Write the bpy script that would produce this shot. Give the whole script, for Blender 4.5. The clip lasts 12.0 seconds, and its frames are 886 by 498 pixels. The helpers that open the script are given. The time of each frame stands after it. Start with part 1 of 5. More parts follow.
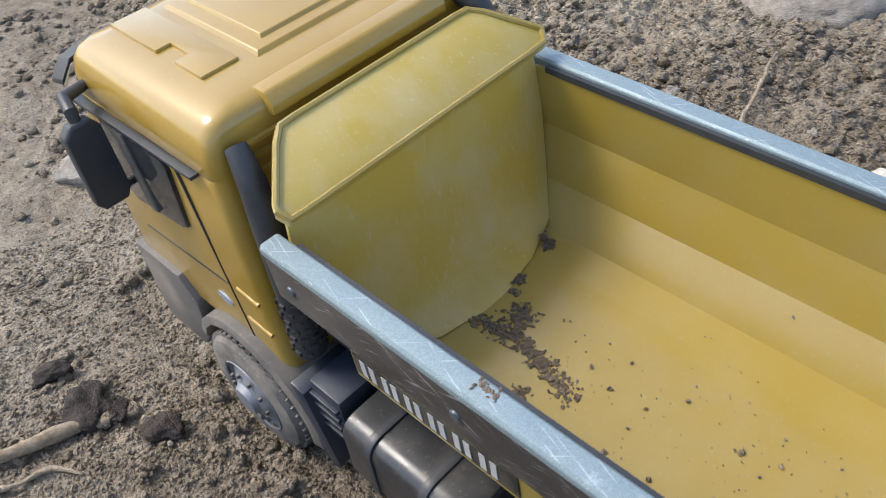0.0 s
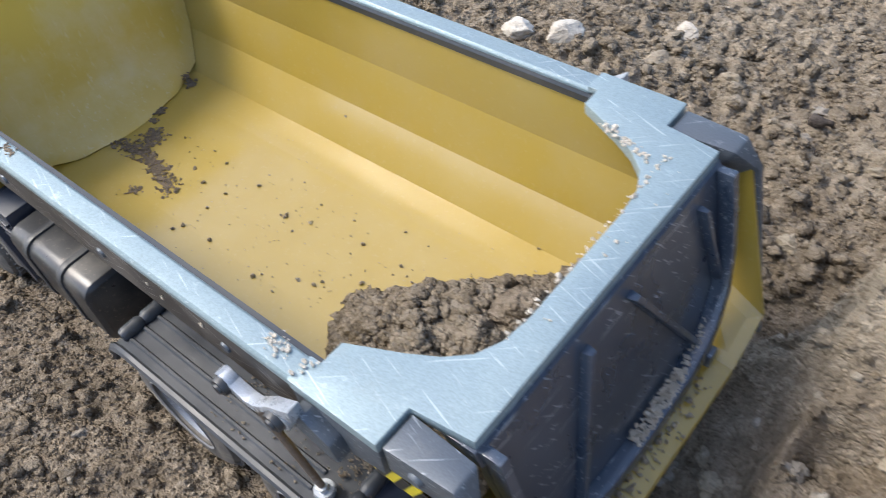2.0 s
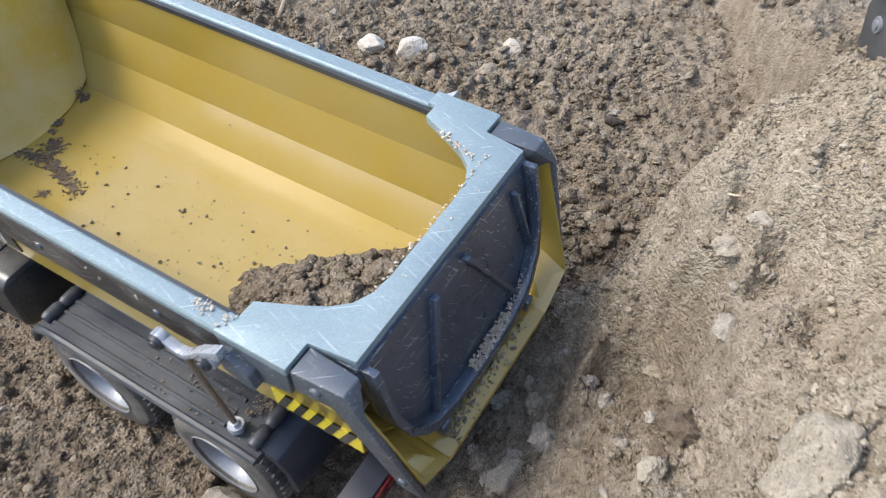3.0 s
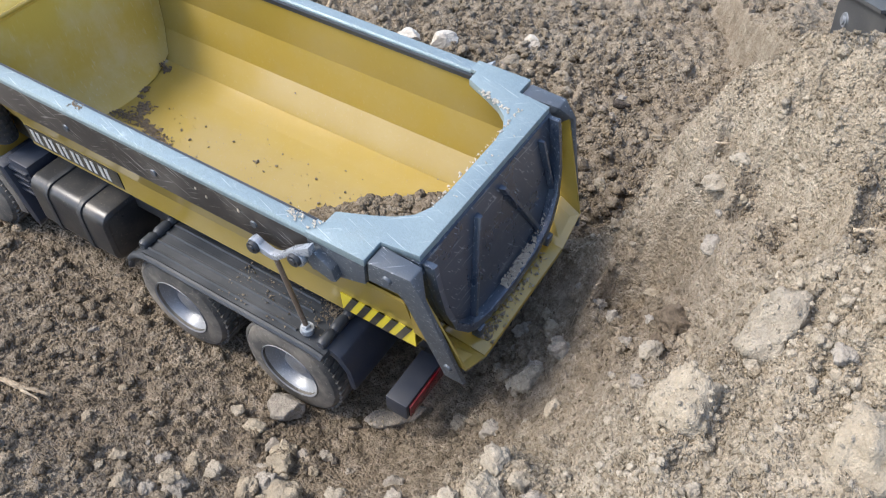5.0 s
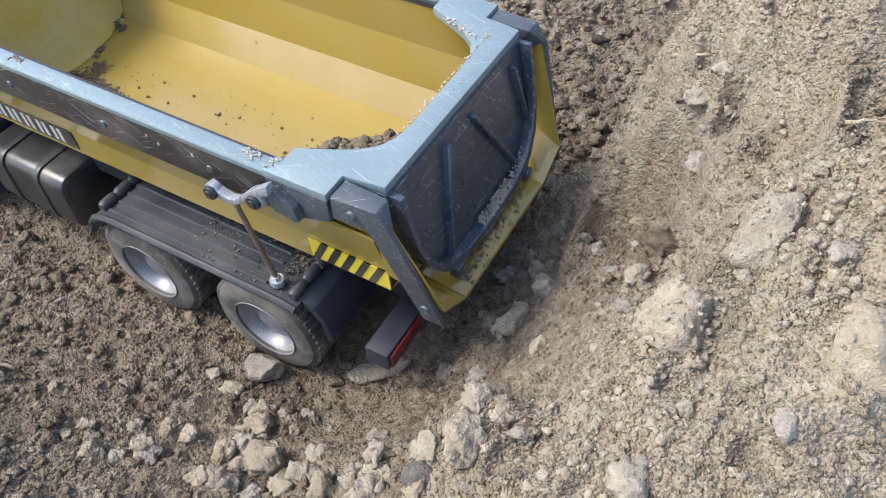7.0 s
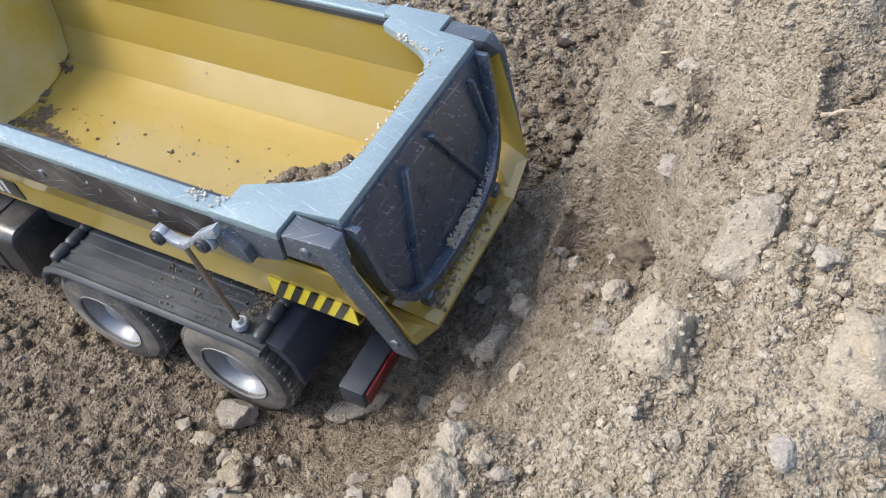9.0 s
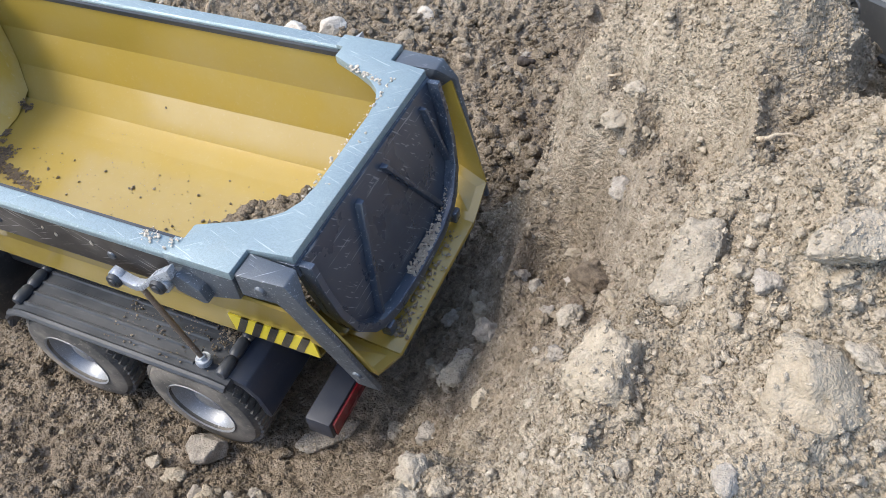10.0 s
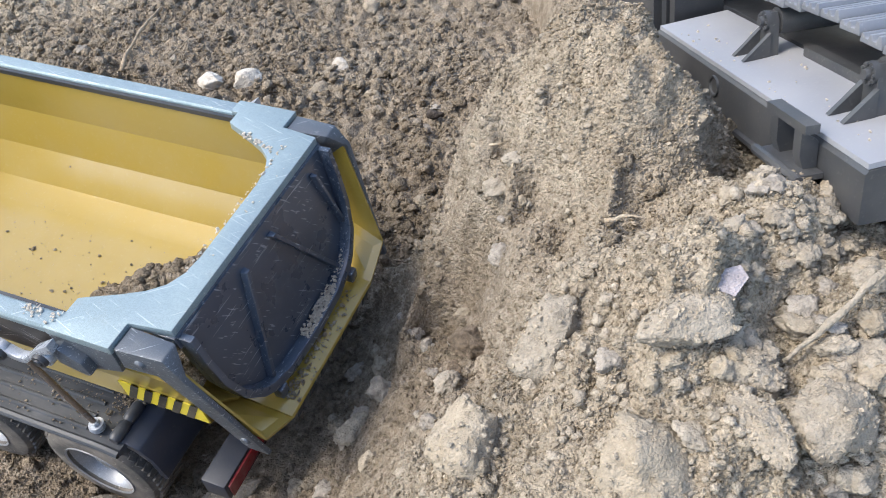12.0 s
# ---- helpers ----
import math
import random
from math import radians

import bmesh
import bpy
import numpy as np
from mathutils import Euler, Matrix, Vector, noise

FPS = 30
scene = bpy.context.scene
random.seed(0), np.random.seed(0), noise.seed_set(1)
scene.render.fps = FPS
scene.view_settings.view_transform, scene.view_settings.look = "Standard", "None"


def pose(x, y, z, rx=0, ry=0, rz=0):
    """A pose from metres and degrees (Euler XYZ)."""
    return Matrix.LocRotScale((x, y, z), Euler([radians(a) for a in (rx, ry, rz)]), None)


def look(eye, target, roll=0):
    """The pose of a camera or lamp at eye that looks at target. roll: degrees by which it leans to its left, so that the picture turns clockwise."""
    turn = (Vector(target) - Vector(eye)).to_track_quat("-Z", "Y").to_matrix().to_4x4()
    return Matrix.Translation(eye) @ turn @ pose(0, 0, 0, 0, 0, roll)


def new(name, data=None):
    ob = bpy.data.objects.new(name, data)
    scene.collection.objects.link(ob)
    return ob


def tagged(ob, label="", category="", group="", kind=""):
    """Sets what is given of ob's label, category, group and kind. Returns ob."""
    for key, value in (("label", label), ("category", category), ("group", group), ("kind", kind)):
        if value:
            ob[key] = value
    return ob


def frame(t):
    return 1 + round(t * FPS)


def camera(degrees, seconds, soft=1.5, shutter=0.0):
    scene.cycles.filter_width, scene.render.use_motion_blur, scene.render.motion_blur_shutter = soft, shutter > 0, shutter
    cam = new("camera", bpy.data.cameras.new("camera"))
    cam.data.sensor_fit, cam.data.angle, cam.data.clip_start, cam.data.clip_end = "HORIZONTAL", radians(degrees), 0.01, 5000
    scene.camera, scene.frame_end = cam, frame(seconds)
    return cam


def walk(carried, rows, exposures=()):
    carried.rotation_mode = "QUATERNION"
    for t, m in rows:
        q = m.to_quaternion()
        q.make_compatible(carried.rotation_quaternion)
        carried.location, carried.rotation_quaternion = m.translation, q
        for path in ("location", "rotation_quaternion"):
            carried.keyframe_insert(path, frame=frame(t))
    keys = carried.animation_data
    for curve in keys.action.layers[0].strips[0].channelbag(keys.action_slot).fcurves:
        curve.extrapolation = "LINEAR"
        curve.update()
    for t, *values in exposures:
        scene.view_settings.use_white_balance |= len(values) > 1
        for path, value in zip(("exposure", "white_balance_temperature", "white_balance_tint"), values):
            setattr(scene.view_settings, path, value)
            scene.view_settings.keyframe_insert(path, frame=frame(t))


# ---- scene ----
cam = camera(56.8, 12.0, soft=0.5, shutter=0.3)
PATH = [
    (0, (-0.139, -0.103, 0.441), (-1.228, 0.82, -0.96), -8.2),
    (0.5, (-0.103, -0.06, 0.437), (-1.302, 0.704, -0.97), -11.9),
    (1, (-0.029, -0.043, 0.417), (-1.153, 0.76, -1.029), -12.0),
    (1.5, (0.017, -0.056, 0.43), (-1.011, 0.815, -1.048), -8.5),
    (2, (0.087, -0.061, 0.437), (-0.887, 0.836, -1.063), -10.1),
    (2.5, (0.116, -0.061, 0.46), (-0.735, 0.911, -1.067), -7.2),
    (3, (0.132, -0.118, 0.511), (-0.56, 0.962, -1.023), -1.5),
    (3.2, (0.131, -0.147, 0.531), (-0.537, 0.954, -0.999), 0.1),
    (4.8, (0.161, -0.212, 0.556), (-0.553, 0.912, -0.936), -0.2),
    (5, (0.165, -0.219, 0.546), (-0.547, 0.904, -0.948), 0.1),
    (5.5, (0.17, -0.214, 0.532), (-0.531, 0.895, -0.977), 0.2),
    (6, (0.176, -0.217, 0.516), (-0.519, 0.881, -1.004), -1.4),
    (6.5, (0.177, -0.216, 0.51), (-0.519, 0.875, -1.014), -2.5),
    (7, (0.179, -0.213, 0.507), (-0.517, 0.883, -1.014), -3.3),
    (7.2, (0.183, -0.209, 0.507), (-0.522, 0.882, -1.014), -4.3),
    (9, (0.181, -0.185, 0.492), (-0.514, 0.934, -1.012), -7.3),
    (9.5, (0.194, -0.167, 0.496), (-0.5, 0.963, -1.001), -9.0),
    (10, (0.194, -0.171, 0.5), (-0.481, 0.972, -0.995), -8.7),
    (10.5, (0.195, -0.171, 0.499), (-0.474, 0.98, -0.994), -8.3),
    (11, (0.207, -0.166, 0.504), (-0.435, 1.006, -0.984), -7.2),
    (11.5, (0.218, -0.154, 0.515), (-0.396, 1.038, -0.969), -6.6),
    (12, (0.229, -0.146, 0.523), (-0.365, 1.072, -0.949), -6.0),
]
walk(cam, [(t, look(eye, target, roll)) for t, eye, target, roll in PATH],
     exposures=[(0, 1.12), (0.6, 1.02), (1.5, 1.40), (2.5, 1.40), (4.8, 1.38), (12, 1.43)])

# ---- world, sun, exposure ----
SUN_ELEVATION, SUN_FROM = 52.0, 208.0      # degrees; the compass angle (from +x towards +y) that the sun stands at
world = bpy.data.worlds.new("sky")
scene.world = world
world.use_nodes = True
wn = world.node_tree
sky = wn.nodes.new("ShaderNodeTexSky")
sky.sky_type = "NISHITA"
sky.sun_disc = False
sky.sun_elevation = radians(SUN_ELEVATION)
sky.sun_rotation = radians(90 - SUN_FROM)
sky.dust_density = 2.0
wn.nodes["Background"].inputs["Strength"].default_value = 0.15
wn.links.new(sky.outputs[0], wn.nodes["Background"].inputs["Color"])
lamp = bpy.data.lights.new("sun", "SUN")
lamp.energy, lamp.angle, lamp.color = 1.25, radians(18), (1.0, 0.95, 0.855)
sun = new("sun", lamp)
az, el = radians(SUN_FROM), radians(SUN_ELEVATION)
sun.matrix_world = look((3 * math.cos(az) * math.cos(el), 3 * math.sin(az) * math.cos(el), 3 * math.sin(el)), (0, 0, 0))


# ---- materials ----
def material(name, build):
    m = bpy.data.materials.new(name)
    m.use_nodes = True
    build(m.node_tree, m.node_tree.nodes["Principled BSDF"])
    return m


def tex_noise(nt, scale, detail=4.0, rough=0.6, coords=None):
    n = nt.nodes.new("ShaderNodeTexNoise")
    n.inputs["Scale"].default_value, n.inputs["Detail"].default_value, n.inputs["Roughness"].default_value = scale, detail, rough
    if coords is None:
        coords = nt.nodes.new("ShaderNodeTexCoord").outputs["Object"]
    nt.links.new(coords, n.inputs["Vector"])
    return n.outputs["Fac"]


def ramp(nt, fac, *stops):
    r = nt.nodes.new("ShaderNodeValToRGB")
    e = r.color_ramp.elements
    while len(e) < len(stops):
        e.new(0.5)
    for el_, (p, c) in zip(e, stops):
        el_.position = p
        el_.color = (*c, 1) if not isinstance(c, (int, float)) else (c, c, c, 1)
    nt.links.new(fac, r.inputs[0])
    return r.outputs[0]


def mix(nt, fac, a, b, mode="MIX"):
    n = nt.nodes.new("ShaderNodeMix")
    n.data_type, n.blend_type = "RGBA", mode
    for key, v in (("Factor", fac), ("A", a), ("B", b)):
        sock = [s for s in n.inputs if s.name == key and (s.type == "RGBA" or key == "Factor" and s.type == "VALUE")][0]
        if isinstance(v, (int, float)):
            sock.default_value = v
        elif isinstance(v, tuple):
            sock.default_value = (*v, 1)
        else:
            nt.links.new(v, sock)
    return [s for s in n.outputs if s.type == "RGBA"][0]


def bump(nt, bsdf, height, strength, distance):
    b = nt.nodes.new("ShaderNodeBump")
    b.inputs["Strength"].default_value, b.inputs["Distance"].default_value = strength, distance
    nt.links.new(height, b.inputs["Height"])
    nt.links.new(b.outputs[0], bsdf.inputs["Normal"])


def granules(nt, coarse, fine_, rough_scale):
    """A height of packed grains in two sizes over an uneven skin."""
    tc = nt.nodes.new("ShaderNodeTexCoord").outputs["Object"]
    total = None
    for scale, weight in ((coarse, -1.0), (fine_, -0.55)):
        v = nt.nodes.new("ShaderNodeTexVoronoi")
        v.inputs["Scale"].default_value = scale
        v.inputs["Randomness"].default_value = 1.0
        nt.links.new(tc, v.inputs["Vector"])
        m = nt.nodes.new("ShaderNodeMath")
        m.operation = "MULTIPLY_ADD"
        m.inputs[1].default_value, m.inputs[2].default_value = weight, 0.0
        nt.links.new(v.outputs["Distance"], m.inputs[0])
        if total is not None:
            nt.links.new(total, m.inputs[2])
        total = m.outputs[0]
    m = nt.nodes.new("ShaderNodeMath")
    m.operation = "MULTIPLY_ADD"
    m.inputs[1].default_value = 0.9
    nt.links.new(tex_noise(nt, rough_scale, 5, 0.75, tc), m.inputs[0])
    nt.links.new(total, m.inputs[2])
    return m.outputs[0]


def soil(per_island):
    def build(nt, b):
        # dry mixes damp and dry soil; low in the hollow for shade as well
        dry = nt.nodes.new("ShaderNodeAttribute")
        dry.attribute_name = "dry"
        big, mid_, fine = tex_noise(nt, 14, 4), tex_noise(nt, 90, 5, 0.7), tex_noise(nt, 700, 3, 0.7)
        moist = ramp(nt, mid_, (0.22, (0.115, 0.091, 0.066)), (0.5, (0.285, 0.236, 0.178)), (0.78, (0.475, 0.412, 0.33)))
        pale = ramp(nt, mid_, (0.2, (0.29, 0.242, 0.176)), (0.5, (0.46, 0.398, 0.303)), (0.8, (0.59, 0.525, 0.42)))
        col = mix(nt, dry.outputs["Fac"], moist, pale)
        col = mix(nt, 0.55, col, ramp(nt, big, (0.3, (0.62, 0.57, 0.52)), (0.7, (1.0, 1.0, 1.0))), "MULTIPLY")
        col = mix(nt, 0.5, col, ramp(nt, fine, (0.34, (0.46, 0.44, 0.41)), (0.56, (1.0, 1.0, 1.0))), "MULTIPLY")
        if per_island:
            geo = nt.nodes.new("ShaderNodeNewGeometry")
            col = mix(nt, 0.75, col, ramp(nt, geo.outputs["Random Per Island"], (0.0, (0.58, 0.55, 0.51)), (0.7, (1.0, 1.0, 1.0)), (1.0, (1.0, 1.0, 1.0))), "MULTIPLY")
        nt.links.new(col, b.inputs["Base Color"])
        b.inputs["Roughness"].default_value = 0.95
        b.inputs["Specular IOR Level"].default_value = 0.15
        bump(nt, b, granules(nt, 430, 1000, 380), 1.0, 0.0019)
    return build


def stone(c_dark, c_light, scale=120):
    def build(nt, b):
        col = ramp(nt, tex_noise(nt, scale, 6, 0.7), (0.3, c_dark), (0.62, c_light))
        info = nt.nodes.new("ShaderNodeObjectInfo")
        col = mix(nt, 0.6, col, ramp(nt, info.outputs["Random"], (0.0, (0.75, 0.72, 0.68)), (1.0, (1.0, 1.0, 1.0))), "MULTIPLY")
        col = mix(nt, 0.2, col, ramp(nt, tex_noise(nt, scale * 7, 2), (0.36, (0.6, 0.56, 0.5)), (0.56, (1.0, 1.0, 1.0))), "MULTIPLY")
        nt.links.new(col, b.inputs["Base Color"])
        b.inputs["Roughness"].default_value = 0.9
        b.inputs["Specular IOR Level"].default_value = 0.2
        bump(nt, b, granules(nt, scale * 5, scale * 11, scale * 3), 0.8, 0.0008)
    return build


def scratches(nt, col, turn, colour, amount):
    """Thin straight scuffs in two directions over a colour."""
    tc = nt.nodes.new("ShaderNodeTexCoord").outputs["Object"]
    other = (turn[0], turn[1] - 0.9, turn[2]) if turn[1] else (turn[0], 0.0, turn[2] - 1.0)
    for rot, scale in ((turn, (1 / 30, 1 / 700, 1 / 700)), (other, (1 / 40, 1 / 900, 1 / 900))):
        mp = nt.nodes.new("ShaderNodeMapping")
        mp.vector_type = "TEXTURE"
        mp.inputs["Rotation"].default_value = rot
        mp.inputs["Scale"].default_value = scale
        nt.links.new(tc, mp.inputs["Vector"])
        fac = ramp(nt, tex_noise(nt, 1.0, 2, 0.5, mp.outputs[0]), (0.655, 0.0), (0.70, amount))
        col = mix(nt, fac, col, colour)
    return col


def paint(colour, rough=0.3, dust=0.35, dust_colour=(0.55, 0.46, 0.30), metallic=0.0, coat=0.0, stretch=None, scuffs=None, coat_ior=1.5):
    """Painted plastic or sheet with dust in two scales and fine scuffs."""
    def build(nt, b):
        tc = nt.nodes.new("ShaderNodeTexCoord").outputs["Object"]
        if stretch:
            mp = nt.nodes.new("ShaderNodeMapping")
            mp.inputs["Scale"].default_value = stretch
            nt.links.new(tc, mp.inputs["Vector"])
            scr_co = mp.outputs[0]
        else:
            scr_co = tc
        cloud = tex_noise(nt, 28, 5, 0.62, tc)
        speck = tex_noise(nt, 420, 3, 0.6, scr_co)
        film = ramp(nt, cloud, (0.42, 0.0), (0.75, dust))
        dots = ramp(nt, speck, (0.60, 0.0), (0.74, dust * 0.9))
        col = mix(nt, film, colour, dust_colour)
        col = mix(nt, dots, col, dust_colour)
        if scuffs:
            col = scratches(nt, col, *scuffs)
        nt.links.new(col, b.inputs["Base Color"])
        b.inputs["Metallic"].default_value = metallic
        b.inputs["Coat Weight"].default_value = coat
        b.inputs["Coat Roughness"].default_value, b.inputs["Coat IOR"].default_value = 0.14, coat_ior
        r = ramp(nt, cloud, (0.3, rough), (0.75, min(1.0, rough + 0.28)))
        nt.links.new(r, b.inputs["Roughness"])
        bump(nt, b, speck, 0.12, 0.0004)
    return build


def worn_metal(base, bright, rough, stretch):
    def build(nt, b):
        tc = nt.nodes.new("ShaderNodeTexCoord").outputs["Object"]
        mp = nt.nodes.new("ShaderNodeMapping")
        mp.inputs["Scale"].default_value = stretch
        nt.links.new(tc, mp.inputs["Vector"])
        streak = tex_noise(nt, 160, 6, 0.75, mp.outputs[0])
        grain = tex_noise(nt, 1500, 2, 0.6, tc)
        blot = tex_noise(nt, 45, 5, 0.7, tc)
        col = mix(nt, ramp(nt, streak, (0.60, 0.0), (0.74, 0.6)), base, bright)
        col = mix(nt, ramp(nt, blot, (0.60, 0.0), (0.74, 0.14)), col, (0.46, 0.43, 0.38))
        col = scratches(nt, col, (0.0, 0.0, 0.7), (0.62, 0.66, 0.68), 0.40)
        col = mix(nt, 0.35, col, ramp(nt, grain, (0.35, 0.45), (0.6, 1.0)), "MULTIPLY")
        nt.links.new(col, b.inputs["Base Color"])
        b.inputs["Metallic"].default_value = 0.35
        nt.links.new(ramp(nt, blot, (0.35, rough), (0.7, rough + 0.3)), b.inputs["Roughness"])
        bump(nt, b, grain, 0.25, 0.0003)
    return build


def plain(colour, rough, metallic=0.0, transmission=0.0):
    def build(nt, b):
        n = tex_noise(nt, 60, 5, 0.7)
        c2 = tuple(min(1.0, c * 0.75 + 0.05) for c in colour)
        nt.links.new(ramp(nt, n, (0.35, colour), (0.75, c2)), b.inputs["Base Color"])
        b.inputs["Roughness"].default_value, b.inputs["Metallic"].default_value = rough, metallic
        b.inputs["Transmission Weight"].default_value = transmission
        bump(nt, b, tex_noise(nt, 900, 2), 0.08, 0.0003)
    return build


M_soil = material("soil", soil(False))
M_clod = material("soil_clods", soil(True))
M_rock = material("pale_limestone", stone((0.255, 0.222, 0.172), (0.40, 0.355, 0.285)))
M_sand = material("pale_sand", stone((0.52, 0.455, 0.365), (0.72, 0.655, 0.555), 300))
M_clay = material("dry_clay", stone((0.255, 0.216, 0.158), (0.395, 0.342, 0.262), 110))
M_grey_stone = material("grey_stone", stone((0.215, 0.193, 0.162), (0.39, 0.352, 0.30)))
M_white_stone = material("white_stone", stone((0.46, 0.415, 0.35), (0.68, 0.635, 0.56)))
M_dark_pebble = material("dark_pebble", stone((0.10, 0.095, 0.085), (0.20, 0.19, 0.17)))
M_shard = material("mauve_shard", stone((0.30, 0.275, 0.285), (0.42, 0.385, 0.40)))
M_grit = material("dry_grit", stone((0.31, 0.265, 0.20), (0.50, 0.442, 0.352), 220))
M_wood = material("dry_twig", stone((0.28, 0.21, 0.14), (0.55, 0.46, 0.34), 200))
M_char = material("dark_lump", stone((0.03, 0.025, 0.022), (0.09, 0.075, 0.065), 150))
M_yellow = material("mustard_paint", paint((0.327, 0.226, 0.031), 0.48, 0.16, (0.46, 0.40, 0.24), coat=0.8, coat_ior=1.65))
M_yellow_cab = material("mustard_cab_paint", paint((0.36, 0.215, 0.020), 0.30, 0.10, (0.62, 0.52, 0.28), coat=1.0))
# Scuffed, dusty mustard; its base is paler than M_yellow to carry painted-in light.
M_yellow_scuffed_lit = material("scuffed_lit_mustard_paint", paint((0.49, 0.345, 0.060), 0.36, 0.46, (0.58, 0.51, 0.34), coat=0.4, stretch=(1, 1, 0.16)))
M_mud = material("dried_mud", stone((0.10, 0.078, 0.055), (0.26, 0.205, 0.15), 300))
M_rail = material("worn_steel_rail", worn_metal((0.255, 0.325, 0.345), (0.50, 0.56, 0.58), 0.40, (0.6, 1.0, 1.0)))
M_band = material("worn_brown_band", paint((0.050, 0.045, 0.042), 0.40, 0.45, (0.24, 0.21, 0.18), metallic=0.3, stretch=(0.4, 1, 1), scuffs=((0.0, 0.5, 0.0), (0.40, 0.38, 0.36), 0.6)))
M_post = material("dark_steel_post", worn_metal((0.100, 0.114, 0.132), (0.36, 0.36, 0.38), 0.34, (0.6, 1.0, 1.0)))
M_gate = material("scuffed_black_gate", paint((0.036, 0.050, 0.074), 0.20, 0.09, (0.26, 0.29, 0.32), coat=0.6, stretch=(0.15, 0.15, 0.15), scuffs=((0.0, 0.9, 1.57), (0.40, 0.43, 0.46), 0.5)))
M_black = material("black_plastic", paint((0.030, 0.033, 0.038), 0.33, 0.14, (0.20, 0.18, 0.15)))
M_navy = material("blue_black_plastic", paint((0.018, 0.025, 0.042), 0.28, 0.12, (0.18, 0.16, 0.13)))
M_fender = material("dusty_black_fender", paint((0.030, 0.035, 0.043), 0.30, 0.17, (0.23, 0.23, 0.23), stretch=(0.2, 1, 1)))
M_arch = material("grey_wheel_arch", paint((0.12, 0.11, 0.10), 0.55, 0.6, (0.32, 0.27, 0.21)))
M_tank = material("dark_metal_tank", paint((0.060, 0.061, 0.064), 0.27, 0.40, (0.26, 0.23, 0.19), metallic=0.55))
M_tyre = material("dusty_rubber", paint((0.070, 0.067, 0.062), 0.85, 0.75, (0.34, 0.30, 0.25)))
M_hub = material("aluminium_hub", worn_metal((0.30, 0.31, 0.325), (0.62, 0.64, 0.67), 0.30, (1, 1, 1)))
M_chrome = material("bright_steel", worn_metal((0.40, 0.43, 0.47), (0.72, 0.76, 0.80), 0.22, (1, 1, 1)))
M_rod = material("brown_steel_rod", worn_metal((0.22, 0.17, 0.13), (0.5, 0.43, 0.36), 0.3, (1, 1, 1)))
M_glass = material("dark_window", plain((0.012, 0.014, 0.016), 0.06))
M_red = material("red_lens", plain((0.16, 0.004, 0.010), 0.15))
M_hazard_y = material("hazard_yellow", paint((0.72, 0.56, 0.03), 0.35, 0.15))
M_hazard_k = material("hazard_black", paint((0.015, 0.015, 0.015), 0.4, 0.2))
M_white = material("white_lettering", paint((0.50, 0.50, 0.49), 0.4, 0.55, (0.22, 0.20, 0.17)))
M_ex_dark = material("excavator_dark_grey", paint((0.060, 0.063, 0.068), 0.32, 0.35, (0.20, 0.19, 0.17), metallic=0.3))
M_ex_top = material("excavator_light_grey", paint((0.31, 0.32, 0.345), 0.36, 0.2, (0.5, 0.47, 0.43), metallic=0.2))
M_shoe = material("track_shoe_grey", paint((0.21, 0.225, 0.25), 0.35, 0.3, (0.45, 0.43, 0.40), metallic=0.4))


# ---- building helpers ----
def mesh_from(name, verts, faces, mat, smooth=False):
    me = bpy.data.meshes.new(name)
    me.from_pydata(verts, [], faces)
    me.materials.append(mat)
    if smooth:
        me.polygons.foreach_set("use_smooth", [True] * len(me.polygons))
    me.update()
    return me


def thing(name, label, category, group="", kind="", at=(0, 0, 0)):
    ob = new(name)
    ob.location = at
    return tagged(ob, label, category, group, kind)


def part(name, bm, mat, parent, label="", bevel=0.0, smooth=True):
    """Links a bmesh as one mesh object under a thing or part; the bmesh is in the top thing's own space."""
    if bevel:
        sharp = [e for e in bm.edges if len(e.link_faces) == 2 and e.calc_face_angle() > 0.5]
        if sharp:
            bmesh.ops.bevel(bm, geom=sharp, offset=bevel, segments=2, profile=0.6, affect="EDGES", clamp_overlap=True)
    bmesh.ops.recalc_face_normals(bm, faces=bm.faces)
    me = bpy.data.meshes.new(name)
    bm.to_mesh(me)
    bm.free()
    me.materials.append(mat)
    if smooth:
        me.polygons.foreach_set("use_smooth", [True] * len(me.polygons))
        me.set_sharp_from_angle(angle=radians(38))
    ob = new(name, me)
    ob.parent = parent
    if label:
        tagged(ob, label)
    return ob


def box(bm, lo, hi, m=None):
    vs = [bm.verts.new((x, y, z)) for x in (lo[0], hi[0]) for y in (lo[1], hi[1]) for z in (lo[2], hi[2])]
    for f in ((0, 1, 3, 2), (4, 6, 7, 5), (0, 4, 5, 1), (2, 3, 7, 6), (0, 2, 6, 4), (1, 5, 7, 3)):
        bm.faces.new([vs[i] for i in f])
    if m is not None:
        bmesh.ops.transform(bm, matrix=m, verts=vs)
    return vs


def prism(bm, outline, axis, lo, hi, m=None):
    """A flat outline (two coordinates a point) drawn out along an axis from lo to hi."""
    def put(p, a):
        return {"x": (a, p[0], p[1]), "y": (p[0], a, p[1]), "z": (p[0], p[1], a)}[axis]
    a = [bm.verts.new(put(p, lo)) for p in outline]
    b = [bm.verts.new(put(p, hi)) for p in outline]
    n = len(outline)
    bm.faces.new(a)
    bm.faces.new(b[::-1])
    for i in range(n):
        bm.faces.new((a[i], b[i], b[(i + 1) % n], a[(i + 1) % n]))
    if m is not None:
        bmesh.ops.transform(bm, matrix=m, verts=a + b)
    return a + b


